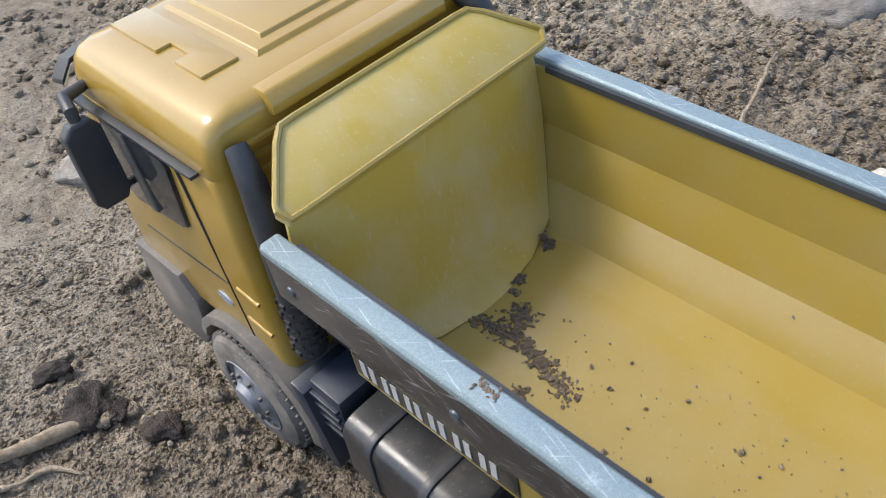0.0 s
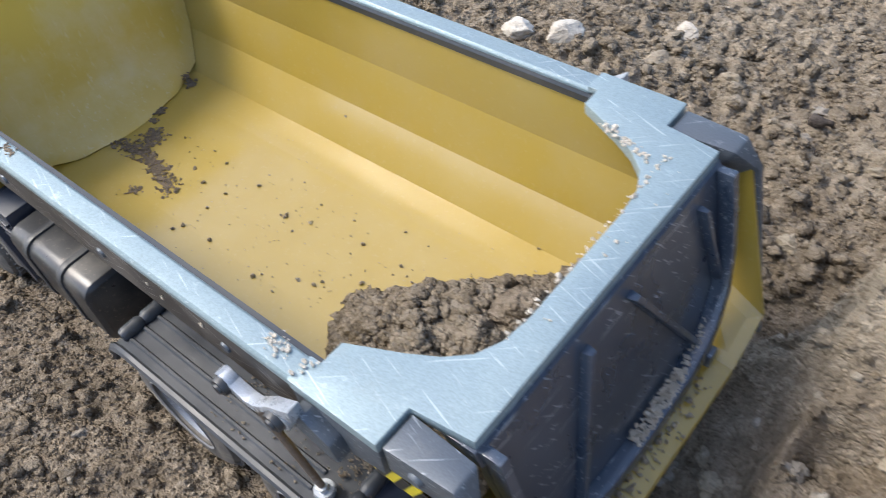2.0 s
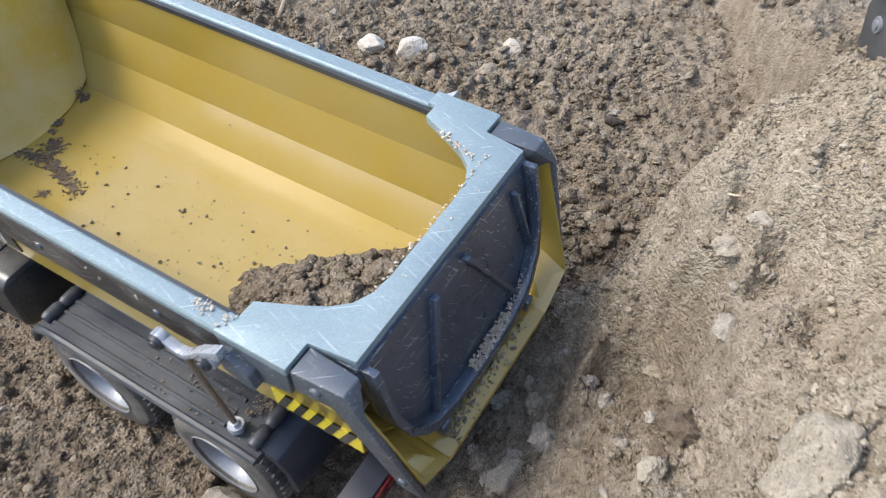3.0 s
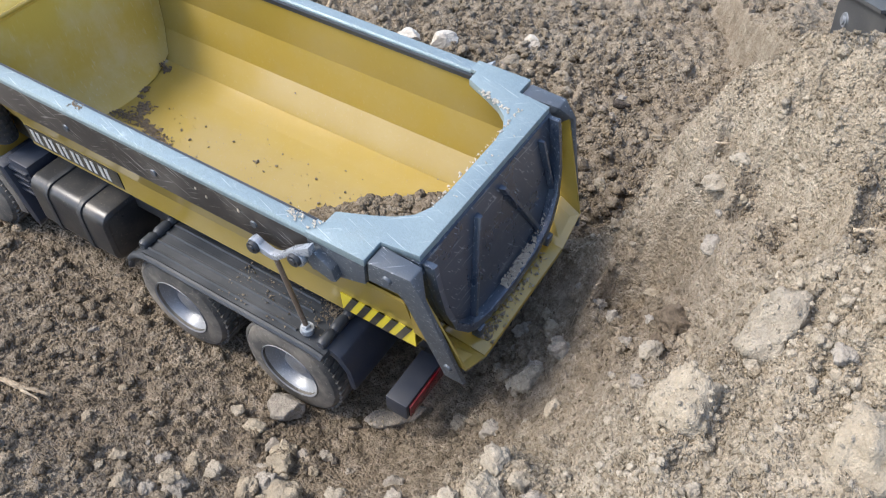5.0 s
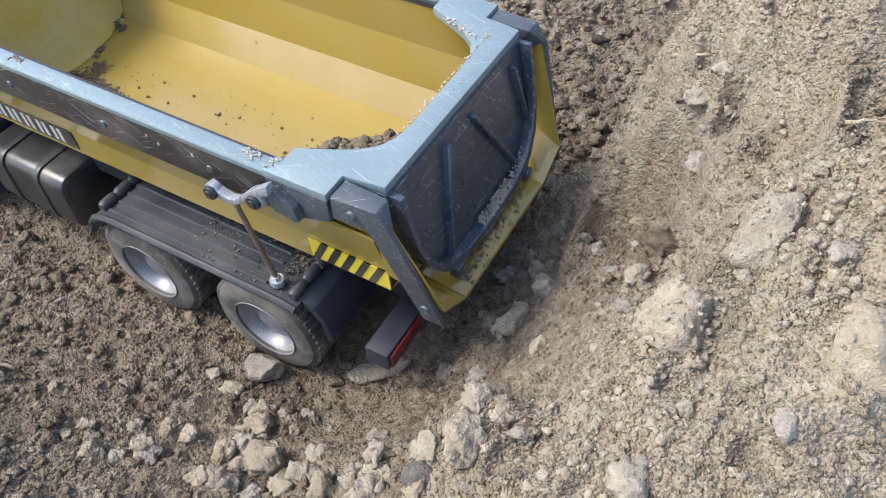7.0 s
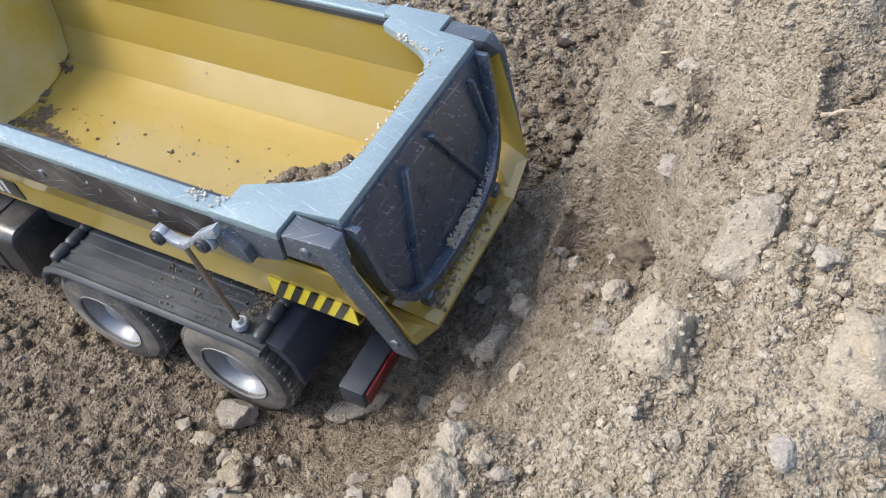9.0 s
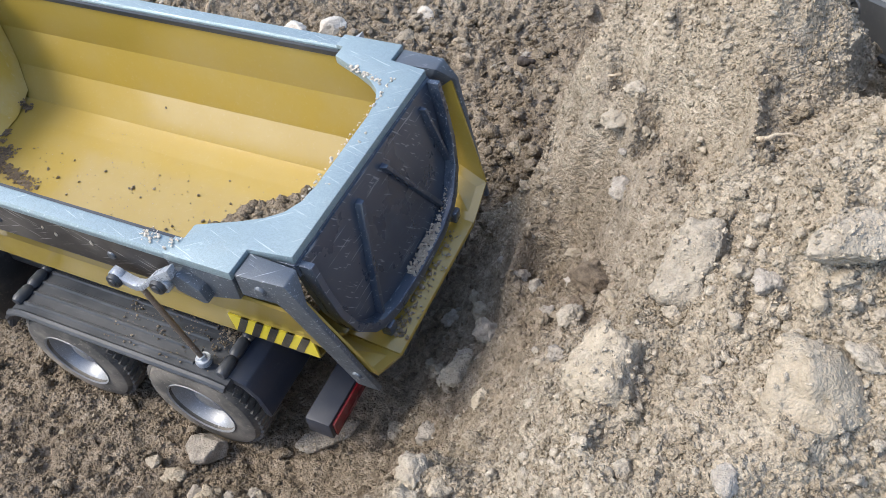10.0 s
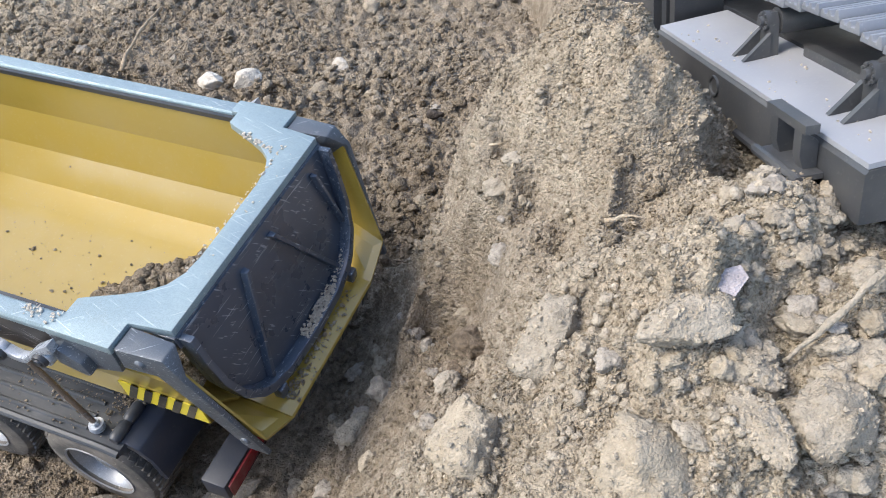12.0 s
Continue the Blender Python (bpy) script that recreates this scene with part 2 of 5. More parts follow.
def loft(bm, rings, closed=True, caps=True):
    """Joins rings of points of equal number into one skin."""
    rows = [[bm.verts.new(p) for p in ring] for ring in rings]
    n = len(rows[0])
    for r0, r1 in zip(rows, rows[1:]):
        for i in range(n if closed else n - 1):
            j = (i + 1) % n
            bm.faces.new((r0[i], r0[j], r1[j], r1[i]))
    if caps and closed:
        bm.faces.new(rows[0][::-1])
        bm.faces.new(rows[-1])
    return rows


def tube(bm, points, radius, sides=10):
    """A round tube through points."""
    rings = []
    pts = [Vector(p) for p in points]
    for i, p in enumerate(pts):
        d = (pts[min(i + 1, len(pts) - 1)] - pts[max(i - 1, 0)]).normalized()
        s = d.cross(Vector((0.31, 0.2, 0.93))).normalized()
        t = d.cross(s)
        r = radius[i] if isinstance(radius, (list, tuple)) else radius
        rings.append([p + r * (math.cos(a) * s + math.sin(a) * t) for a in [2 * math.pi * k / sides for k in range(sides)]])
    return loft(bm, rings)


def lathe_y(bm, profile, centre, sides=36, caps=True):
    """Turns a profile of (radius, y) about an axis along y."""
    rings = [[(centre[0] + r * math.cos(a), centre[1] + y, centre[2] + r * math.sin(a)) for a in [2 * math.pi * k / sides for k in range(sides)]] for r, y in profile]
    return loft(bm, rings, caps=caps)


def sheet(bm, section_a, section_b, thick):
    """A bent sheet between two open sections that lie in planes of equal x, with thickness to their lower or outer side."""
    def ring(section):
        p = [Vector(q) for q in section]
        out = []
        for i, q in enumerate(p):
            d = (p[min(i + 1, len(p) - 1)] - p[max(i - 1, 0)]).normalized()
            out.append(q + thick * Vector((0, d.z, -d.y)))
        return p + out[::-1]
    return loft(bm, [ring(section_a), ring(section_b)])


# ---- the ground's shape ----
TABLE = np.random.RandomState(7).rand(256, 256)


def value_noise(x, y, scale, shift=0):
    u, v = np.asarray(x) / scale + 37.3 * shift + 500, np.asarray(y) / scale + 91.7 * shift + 500
    i, j = np.floor(u).astype(int), np.floor(v).astype(int)
    a, b = u - i, v - j
    a, b = a * a * (3 - 2 * a), b * b * (3 - 2 * b)
    t = lambda p, q: TABLE[p % 256, q % 256]
    return (t(i, j) * (1 - a) + t(i + 1, j) * a) * (1 - b) + (t(i, j + 1) * (1 - a) + t(i + 1, j + 1) * a) * b - 0.5


def ease(v, a, b):
    k = np.clip((v - a) / (b - a), 0, 1)
    return k * k * (3 - 2 * k)


def bell(x, y, cx, cy, rx, ry):
    return np.exp(-((x - cx) / rx) ** 2 - ((y - cy) / ry) ** 2)


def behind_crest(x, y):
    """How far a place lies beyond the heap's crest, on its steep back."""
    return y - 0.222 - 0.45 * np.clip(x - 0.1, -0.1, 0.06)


CRAGS = ((0.150, 0.222, 0.028, 0.024, 0.041), (0.180, 0.178, 0.022, 0.020, 0.024), (0.165, 0.138, 0.024, 0.022, -0.029), (0.092, 0.150, 0.022, 0.020, -0.042),
         (0.222, 0.085, 0.030, 0.030, 0.017), (0.226, 0.030, 0.035, 0.035, 0.018), (0.083, -0.037, 0.030, 0.028, 0.016), (0.070, 0.080, 0.025, 0.025, 0.010))


def mound_height(x, y):
    """The dug heap behind the tail: a smooth cubic face that falls away again towards the excavator."""
    u, v = np.clip(x, -0.06, 0.27) * 10, np.clip(y, -0.06, 0.27) * 10
    z = (0.0242 - 0.0508 * v + 0.0431 * v**2 - 0.0057 * v**3 + 0.1189 * u + 0.0484 * u * v - 0.0134 * u * v**2
         + 0.0041 * u**2 - 0.0072 * u**2 * v - 0.0071 * u**3)
    z = z - 0.9 * np.clip(-x, 0, 0.3) - 0.75 * np.clip(x - 0.29, 0, 0.12) - 0.9 * np.clip(y - 0.29, 0, 0.3)
    z = z + 0.014 * bell(x, y, 0.165, 0.185, 0.04, 0.05) - 0.018 * bell(x, y, 0.08, 0.07, 0.04, 0.06)
    z = z + 0.022 * bell(x, y, 0.21, 0.07, 0.05, 0.035) + 0.034 * bell(x, y, 0.095, 0.215, 0.032, 0.04) - 0.022 * bell(x, y, 0.115, 0.13, 0.03, 0.03) + 0.022 * bell(x, y, 0.16, 0.01, 0.05, 0.05) + 0.02 * bell(x, y, 0.09, -0.05, 0.03, 0.03)
    for cx, cy, rx, ry, up in CRAGS:
        z = z + up * bell(x, y, cx, cy, rx, ry)
    z = z - 2.4 * np.clip(behind_crest(x, y), 0, 0.085)
    q = 0.8587 * (x - 0.216) + 0.5125 * (y - 0.24)
    a = 0.5125 * (x - 0.216) - 0.8587 * (y - 0.24)
    w = ease(q, -0.045, 0.0)
    return z * (1 - w) + w * (0.214 + 0.30 * np.clip(a, -0.55, 0.15))


def base_height(x, y):
    """The rutted floor that the truck stands on."""
    d = np.clip(-y - 0.01, 0, 0.22)
    z = 0.028 + 0.26 * d + 1.3 * d**2 * ease(x, -0.5, -0.1)
    z = z + 0.045 * ease(y, 0.17, 0.30) - 0.004 * ease(y, 0.35, 0.6)
    return z


def dryness_less_shade(x, y):
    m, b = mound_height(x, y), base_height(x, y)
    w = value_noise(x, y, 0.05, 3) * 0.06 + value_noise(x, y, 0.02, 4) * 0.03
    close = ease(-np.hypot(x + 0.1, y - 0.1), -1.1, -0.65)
    # The bell colours the hollow by the tail: damp soil, with shade painted in.
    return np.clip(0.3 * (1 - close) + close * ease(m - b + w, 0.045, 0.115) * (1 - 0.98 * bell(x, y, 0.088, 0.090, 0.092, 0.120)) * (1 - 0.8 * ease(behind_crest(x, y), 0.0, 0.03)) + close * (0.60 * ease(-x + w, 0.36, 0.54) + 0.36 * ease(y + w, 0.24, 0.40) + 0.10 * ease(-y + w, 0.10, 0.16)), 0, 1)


def ground_height(x, y, fine=True):
    x, y = np.asarray(x, dtype=float), np.asarray(y, dtype=float)
    m, b = mound_height(x, y), base_height(x, y)
    k = 0.018
    z = k * np.logaddexp(m / k, b / k) - 0.004
    near = ease(-np.hypot(x + 0.1, y - 0.1), -1.5, -0.8)
    z = z * near + 0.05 * (1 - near)
    flat = z
    z = z + 0.012 * value_noise(x, y, 0.09, 1) + 0.010 * value_noise(x, y, 0.035, 2) * (0.5 + 1.6 * ease(m - b, 0, 0.06)) + 0.006 * value_noise(x, y, 0.018, 8) * ease(m - b, 0, 0.06)
    crag = ease(m - b, 0.03, 0.09)
    z = z + crag * (0.026 * (0.5 - 2 * np.abs(value_noise(x, y, 0.030, 31))) * (0.4 + 1.2 * ease(y, 0.05, 0.16)) + 0.009 * (0.5 - 2 * np.abs(value_noise(x, y, 0.013, 32))))
    if fine:
        rough = (0.75 + 0.5 * ease(y, 0.2, 0.3)) * (1 - 0.5 * ease(-x, 0.42, 0.55) * ease(-y, -0.2, 0.0)) * (1 - 0.38 * ease(m - b, 0.03, 0.08))
        steep = np.hypot(mound_height(x + 0.004, y) - mound_height(x - 0.004, y), mound_height(x, y + 0.004) - mound_height(x, y - 0.004)) / 0.008
        rough = rough / (1 + np.where(m > b, steep, 0) ** 1.5 * 0.7)
        c = 1 - np.abs(value_noise(x, y, 0.014, 5)) * 2
        z = z + rough * (0.0050 * (c - 0.6) + 0.0052 * value_noise(x, y, 0.0075, 6) + 0.0050 * value_noise(x, y, 0.0042, 7))
    outside = np.maximum(np.maximum(-1.02 - x, x - 0.33), np.maximum(-0.17 - y, y - 0.56))
    z = flat + (z - flat) * (1 - ease(outside, 0.0, 0.12))
    # the wheels have pressed their ruts
    for cy in (0.015, 0.171):
        z = np.where((x > -0.62) & (x < -0.05), np.minimum(z, z * 0.4 + 0.6 * 0.0185 + 0.6 * 0.03 * np.clip(np.abs(y - cy) - 0.022, 0, 1) * 40), z)
    return z


# ---- ground: one sheet, fine where the camera passes, coarse to the horizon ----
def axis_steps(lo, hi, step, far):
    core = list(np.arange(lo, hi + step / 2, step))
    out, s, p = [], step, core[-1]
    while p < far:
        s *= 1.22
        p += s
        out.append(p)
    back, s, p = [], step, core[0]
    while p > -far:
        s *= 1.22
        p -= s
        back.append(p)
    return np.array(back[::-1] + core + out)


gx, gy = axis_steps(-1.02, 0.33, 0.0019, 60), axis_steps(-0.17, 0.56, 0.0019, 60)
GX, GY = np.meshgrid(gx, gy, indexing="ij")
GZ = ground_height(GX, GY)
nx, ny = GX.shape
idx = np.arange(nx * ny).reshape(nx, ny)
quads = np.stack([idx[:-1, :-1], idx[1:, :-1], idx[1:, 1:], idx[:-1, 1:]], -1).reshape(-1, 4)
me = mesh_from("ground", np.stack([GX, GY, GZ], -1).reshape(-1, 3).tolist(), quads.tolist(), M_soil, True)
me.attributes.new("dry", "FLOAT", "POINT").data.foreach_set("value", dryness_less_shade(GX, GY).reshape(-1).astype(np.float32))
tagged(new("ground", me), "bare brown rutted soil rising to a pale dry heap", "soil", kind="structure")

# ---- the toy tipper truck ----
truck = thing("toy_dump_truck", "mustard yellow toy tipper truck with black chassis, standing on rutted soil", "toy truck", at=(-0.25, 0.093, 0.018))
ROOT = Matrix.Translation((-0.25, 0.093, 0.018))
MID = 0.093


def tpart(name, bm, mat, parent=None, label="", bevel=0.0, smooth=True):
    """A part of the truck, drawn in world places."""
    bmesh.ops.transform(bm, matrix=ROOT.inverted(), verts=list(bm.verts))
    return part(name, bm, mat, parent or truck, label, bevel, smooth)


def mirror_y(points):
    return [(x, 2 * MID - y) for x, y in points]


# tipper body: bent trough with sloping front wall and open spout at the tail
def trough(x, top_z, grow=0.0):
    half = [(0.0124, top_z), (0.0114, 0.1765), (0.0208, 0.1495), (0.0365, 0.1302), (0.057, 0.1289), (0.0800, 0.1285)]
    pts = half + [(2 * MID - y, z) for y, z in half[::-1]]
    return [(x, y, z) for y, z in pts]


bm = bmesh.new()
sheet(bm, trough(-0.3725, 0.2105), trough(0.001, 0.2105), 0.0016)
bed = tpart("tipper_body", bm, M_yellow, label="mustard yellow trough-shaped tipper body with soil stains", smooth=False)
# front wall, sloping back to the floor, and the hood above the cab
bm = bmesh.new()
levels = [(0.2255, -0.3695), (0.205, -0.3680), (0.185, -0.3655), (0.165, -0.3610), (0.1515, -0.3560), (0.142, -0.3500), (0.1345, -0.3440), (0.1292, -0.3375), (0.1284, -0.3340)]
half_y, half_z = [0.057, 0.0365, 0.0208, 0.0114, 0.0124, 0.0145], [0.1289, 0.1302, 0.1495, 0.1765, 0.2105, 0.2255]
front_rows = []
for z, x in levels:
    y0 = float(np.interp(z, half_z, half_y)) + 0.0003 if z > 0.1286 else 0.079
    front_rows.append([(x - 0.004 * (abs(2 * a_ - 1) ** 6), y0 + (2 * MID - 2 * y0) * a_, z + 0.0004) for a_ in [k / 12 for k in range(13)]])
back_rows = [[(x - 0.0020, y, z - 0.0008) for x, y, z in row] for row in front_rows]
loft(bm, [f_ + b_[::-1] for f_, b_ in zip(front_rows, back_rows)])
tpart("front_wall", bm, M_yellow_scuffed_lit, bed, "mustard front wall with pale scuffs and dust, lit tone in the paint")
bm = bmesh.new()
hood = [(-0.367, 0.0125, 0.2245), (-0.372, 0.0095, 0.229), (-0.392, 0.0285, 0.2415), (-0.398, 0.036, 0.2445), (-0.398, 0.153, 0.2445), (-0.392, 0.1605, 0.2415), (-0.373, 0.1800, 0.229), (-0.368, 0.1765, 0.2245)]
lo = [Vector(p) + Vector((-0.001, 0, -0.0045)) for p in hood]
top = [bm.verts.new(p) for p in hood]
low = [bm.verts.new(p) for p in lo]
bm.faces.new(top)
bm.faces.new(low[::-1])
for i in range(8):
    bm.faces.new((low[i], low[(i + 1) % 8], top[(i + 1) % 8], top[i]))
tpart("hood", bm, M_yellow_scuffed_lit, bed, "raised mustard hood panel with a rounded rim", bevel=0.0008)
bm = bmesh.new()
rim_pts = [Vector(p) + Vector((0, 0, -0.0002)) for p in hood]
mid_pt = sum(rim_pts, Vector()) / len(rim_pts)
rim_pts = [p + (mid_pt - p).normalized() * 0.0012 for p in rim_pts]
loop = []
for p, q in zip(rim_pts, rim_pts[1:] + rim_pts[:1]):
    loop += [p.lerp(q, 0.06), p.lerp(q, 0.5), p.lerp(q, 0.94)]
tube(bm, loop + loop[:2], 0.0017, 8)
tpart("hood_rim", bm, M_yellow, bed)

# outer skin of the body
for side in (0, 1):
    fy = (lambda y: y) if side == 0 else (lambda y: 2 * MID - y)
    bm = bmesh.new()
    outer = [(0.0062, 0.185), (0.0095, 0.172), (0.0140, 0.1550), (0.0150, 0.1330), (0.052, 0.1235)]
    sheet(bm, [(-0.352, fy(y), z) for y, z in outer], [(-0.003, fy(y), z) for y, z in outer], -0.0018 if side == 0 else 0.0018)
    skin = tpart("outer_panel", bm, M_yellow, bed, smooth=False)
    # dark band with bars of white lettering along the lower facet
    def facet(a, u, out=0.0012):
        """A place on the lower slanting facet: a along x, u from its top (0) to its foot (1)."""
        y, z = 0.0140 + 0.001 * u, 0.1545 - 0.0215 * u
        return (a, fy(y - out), z)
    def decal(name, quads_, mat, label, out):
        b = bmesh.new()
        for q in quads_:
            f = [b.verts.new(facet(a, u, out)) for a, u in q]
            g = [b.verts.new(facet(a, u, 0.0001)) for a, u in q]
            b.faces.new(f)
            for i in range(4):
                b.faces.new((f[i], f[(i + 1) % 4], g[(i + 1) % 4], g[i]))
        tpart(name, b, mat, bed, label, smooth=False)
    decal("name_strip", [[(-0.350, 0.05), (-0.252, 0.05), (-0.252, 0.8), (-0.350, 0.8)]], M_hazard_k, "black strip with worn white marks", 0.0008)
    letters = []
    for k in range(6):
        a = -0.345 + 0.0145 * k
        letters += [[(a, 0.15), (a + 0.0035, 0.15), (a + 0.0035, 0.7), (a, 0.7)], [(a + 0.006, 0.15), (a + 0.0095, 0.15), (a + 0.0095, 0.7), (a + 0.006, 0.7)]]
    for q in letters:
        decal("white_mark", [q], M_white, "plain worn white bar", 0.0012)
    decal("hazard_strip", [[(-0.057, 0.12), (-0.002, 0.12), (-0.002, 0.88), (-0.057, 0.88)]], M_hazard_y, "yellow and black hazard stripes", 0.0010)
    for a in [-0.0565 + 0.0098 * k for k in range(5)]:
        decal("hazard_stripe", [[(a + 0.0085, 0.12), (a + 0.0135, 0.12), (a + 0.0050, 0.88), (a, 0.88)]], M_hazard_k, "black slanting stripe", 0.0014)

# steel rails along both top edges
for side in (0, 1):
    fy = (lambda y: y) if side == 0 else (lambda y: 2 * MID - y)
    bm = bmesh.new()
    sec = [(0.0, 0.2132), (0.0012, 0.2150), (0.0096, 0.2150), (0.0107, 0.2138), (0.0107, 0.2100), (0.0, 0.2100)]
    loft(bm, [[(x, fy(y), z) for y, z in sec] for x in (-0.376, -0.0605)])
    rail = tpart("side_rail", bm, M_rail, bed, "worn blue-grey steel top rail with scratches", bevel=0.0004)
    bm = bmesh.new()
    sec = [(0.0004, 0.2102), (0.0060, 0.2102), (0.0066, 0.1835), (0.0030, 0.1826), (0.0016, 0.1838)]
    loft(bm, [[(x, fy(y), z) for y, z in sec] for x in (-0.3755, -0.0605)])
    tpart("rail_band", bm, M_band, bed, "dark worn band with chips and scuffs", bevel=0.0003)
    bm = bmesh.new()
    box(bm, (-0.366, min(fy(0.0107), fy(0.0132)), 0.2092), (-0.060, max(fy(0.0107), fy(0.0132)), 0.2126))
    tpart("rail_liner", bm, M_black, bed)
    for x in (-0.362, -0.268, -0.188, -0.106):
        bm = bmesh.new()
        lathe_y(bm, [(0.0001, -0.0012), (0.0022, -0.0012), (0.0027, -0.0004), (0.0027, 0.001)] if side == 0 else [(0.0027, -0.001), (0.0027, 0.0004), (0.0022, 0.0012), (0.0001, 0.0012)], (x, fy(0.0012), 0.1960), 14)
        tpart("rivet", bm, M_post, bed, "round steel rivet")

# tail frame: one plate with wings and a rear beam
inner = [(-0.0585, 0.0107), (-0.0585, 0.0205), (-0.0385, 0.0295), (-0.0275, 0.0355), (-0.0195, 0.0425), (-0.0150, 0.0520), (-0.0135, 0.0650)]
outline = ([(-0.0635, -0.0008), (-0.0235, -0.0008), (-0.0235, 0.0150), (0.0002, 0.0178)] + mirror_y([(0.0002, 0.0178), (-0.0235, 0.0150), (-0.0235, -0.0008), (-0.0635, -0.0008)])
           + mirror_y([(-0.0635, 0.0107)] + inner) + inner[::-1] + [(-0.0635, 0.0107)])
bm = bmesh.new()
prism(bm, outline, "z", 0.2105, 0.2162)
tpart("tail_frame", bm, M_rail, bed, "worn blue-grey steel tail frame with scratched corners", bevel=0.0008)
for side in (0, 1):
    fy = (lambda y: y) if side == 0 else (lambda y: 2 * MID - y)
    s = 1 if side == 0 else -1
    bm = bmesh.new()   # skirt below the wing
    prism(bm, [(-0.0635, 0.2108), (-0.0242, 0.2108), (-0.0242, 0.1950), (-0.0560, 0.1850), (-0.0635, 0.1835)], "y", min(fy(-0.0003), fy(0.0040)), max(fy(-0.0003), fy(0.0040)))
    tpart("wing_skirt", bm, M_post, bed, bevel=0.0006)
    # cranked side post: short arm, then slanting strip down to the spout
    bm = bmesh.new()
    def post(x, z, y, w=0.0115):
        return [(x, fy(y), z), (x, fy(y + w), z)]
    upper = [(-0.0225, 0.2140, 0.0005), (0.0045, 0.2140, 0.0020), (0.0125, 0.2020, 0.0015), (0.0325, 0.1215, 0.0135)]
    lower = [(-0.0225, 0.1985, 0.0005), (-0.0040, 0.1975, 0.0020), (0.0005, 0.1905, 0.0025), (0.0185, 0.1205, 0.0140)]
    rings = []
    for (xa, za, ya), (xb, zb, yb) in zip(upper, lower):
        w_ = 0.0145 if xa < 0 else 0.0115 if xa < 0.01 else 0.0034
        rings.append([(xa, fy(ya), za), (xa, fy(ya + w_), za), (xb, fy(yb + w_), zb), (xb, fy(yb), zb)])
    loft(bm, rings)
    tpart("side_post", bm, M_post, bed, "cranked steel side post, scuffed", bevel=0.0009)
    for x, z, y in ((-0.0105, 0.2060, 0.0012), (0.0225, 0.1360, 0.0112)):
        bm = bmesh.new()
        lathe_y(bm, [(0.0001, -0.0014), (0.0022, -0.0014), (0.0030, -0.0006), (0.0034, 0.0010)] if side == 0 else [(0.0034, -0.0010), (0.0030, 0.0006), (0.0022, 0.0014), (0.0001, 0.0014)], (x, fy(y), z), 16)
        tpart("post_bolt", bm, M_post, bed, "round steel bolt head")
    bm = bmesh.new()   # yellow cheek of the spout behind the post
    cheek = [(-0.002, 0.2045, 0.0062), (0.0095, 0.2035, 0.0062), (0.0322, 0.1345, 0.0170), (0.0320, 0.1195, 0.0400), (-0.002, 0.1235, 0.0400), (-0.002, 0.1520, 0.0138)]
    for quad, out in (((0, 1, 2, 5), (0.0, -0.0014, 0.0)), ((5, 2, 3, 4), (0.0, -0.0008, -0.0013))):
        inn = [(cheek[i][0], fy(cheek[i][2]), cheek[i][1]) for i in quad]
        shift = Vector((0, out[1] * s, out[2]))
        loft(bm, [inn, [tuple(Vector(p) + shift) for p in inn]])
    tpart("spout_cheek", bm, M_yellow, bed, smooth=False)
bm = bmesh.new()
prism(bm, [(-0.003, 0.1255), (0.0318, 0.1205), (0.0325, 0.1185), (0.0310, 0.1160), (-0.003, 0.1215)], "y", 0.0400, 2 * MID - 0.0400)
tpart("spout_lip", bm, M_yellow, bed, "yellow spout lip dusted with crumbs", bevel=0.0006)
for k in range(7):
    a = 0.045 + 0.0145 * k
    bm = bmesh.new()
    prism(bm, [(a, 0.1120), (a + 0.0055, 0.1120), (a + 0.0095, 0.1175), (a + 0.0040, 0.1175)], "x", 0.0308, 0.0318)
    tpart("lip_stripe", bm, M_hazard_k, bed, "black hazard stripe under the lip", smooth=False)

# tailgate: a black scuffed plate with a curved lower flange and two ribs
def gate(y, z, out=0.0):
    """A place on the slanting plate."""
    return (0.0018 + (0.2105 - z) * 0.175 + out, y, z)


edge = [(0.0180, 0.2105), (0.0185, 0.1920), (0.0205, 0.1720), (0.0265, 0.1530), (0.0370, 0.1400), (0.0450, 0.1345), (0.0620, 0.1290), (0.0930, 0.1270)]
edge = edge + [(2 * MID - y, z) for y, z in edge[-2::-1]]
bm = bmesh.new()
front = [bm.verts.new(gate(y, z)) for y, z in edge]
back = [bm.verts.new(gate(y, z, -0.004)) for y, z in edge]
bm.faces.new(front)
bm.faces.new(back[::-1])
for i in range(len(edge)):
    j = (i + 1) % len(edge)
    bm.faces.new((back[i], back[j], front[j], front[i]))
tailgate = tpart("tailgate", bm, M_gate, bed, "scuffed black tailgate with curved lower flange", smooth=False)
bm = bmesh.new()   # flange round the edge
n = len(edge)
rows = []
for k, (y, z) in enumerate(edge):
    cy, cz = MID + (y - MID) * 0.945, 0.185 + (z - 0.185) * (0.90 if z < 0.185 else 1.0)
    rows.append([gate(y, z, 0.0), gate(y, z, 0.0074), gate(cy, cz, 0.0074), gate(cy, cz, 0.0)])
loft(bm, rows)
tpart("gate_flange", bm, M_gate, bed, "black flange, polished along its edge", bevel=0.0007)


def rib(y0, y1, z0=0.2030, z1=0.1300, w=0.0024):
    b = bmesh.new()
    loft(b, [[gate(y - w, z, 0.0), gate(y - w * 0.6, z, 0.0042), gate(y + w * 0.6, z, 0.0042), gate(y + w, z, 0.0)] for y, z in ((y0, z0), (y1, z1))])
    tpart("gate_rib", b, M_gate, bed, bevel=0.0005)


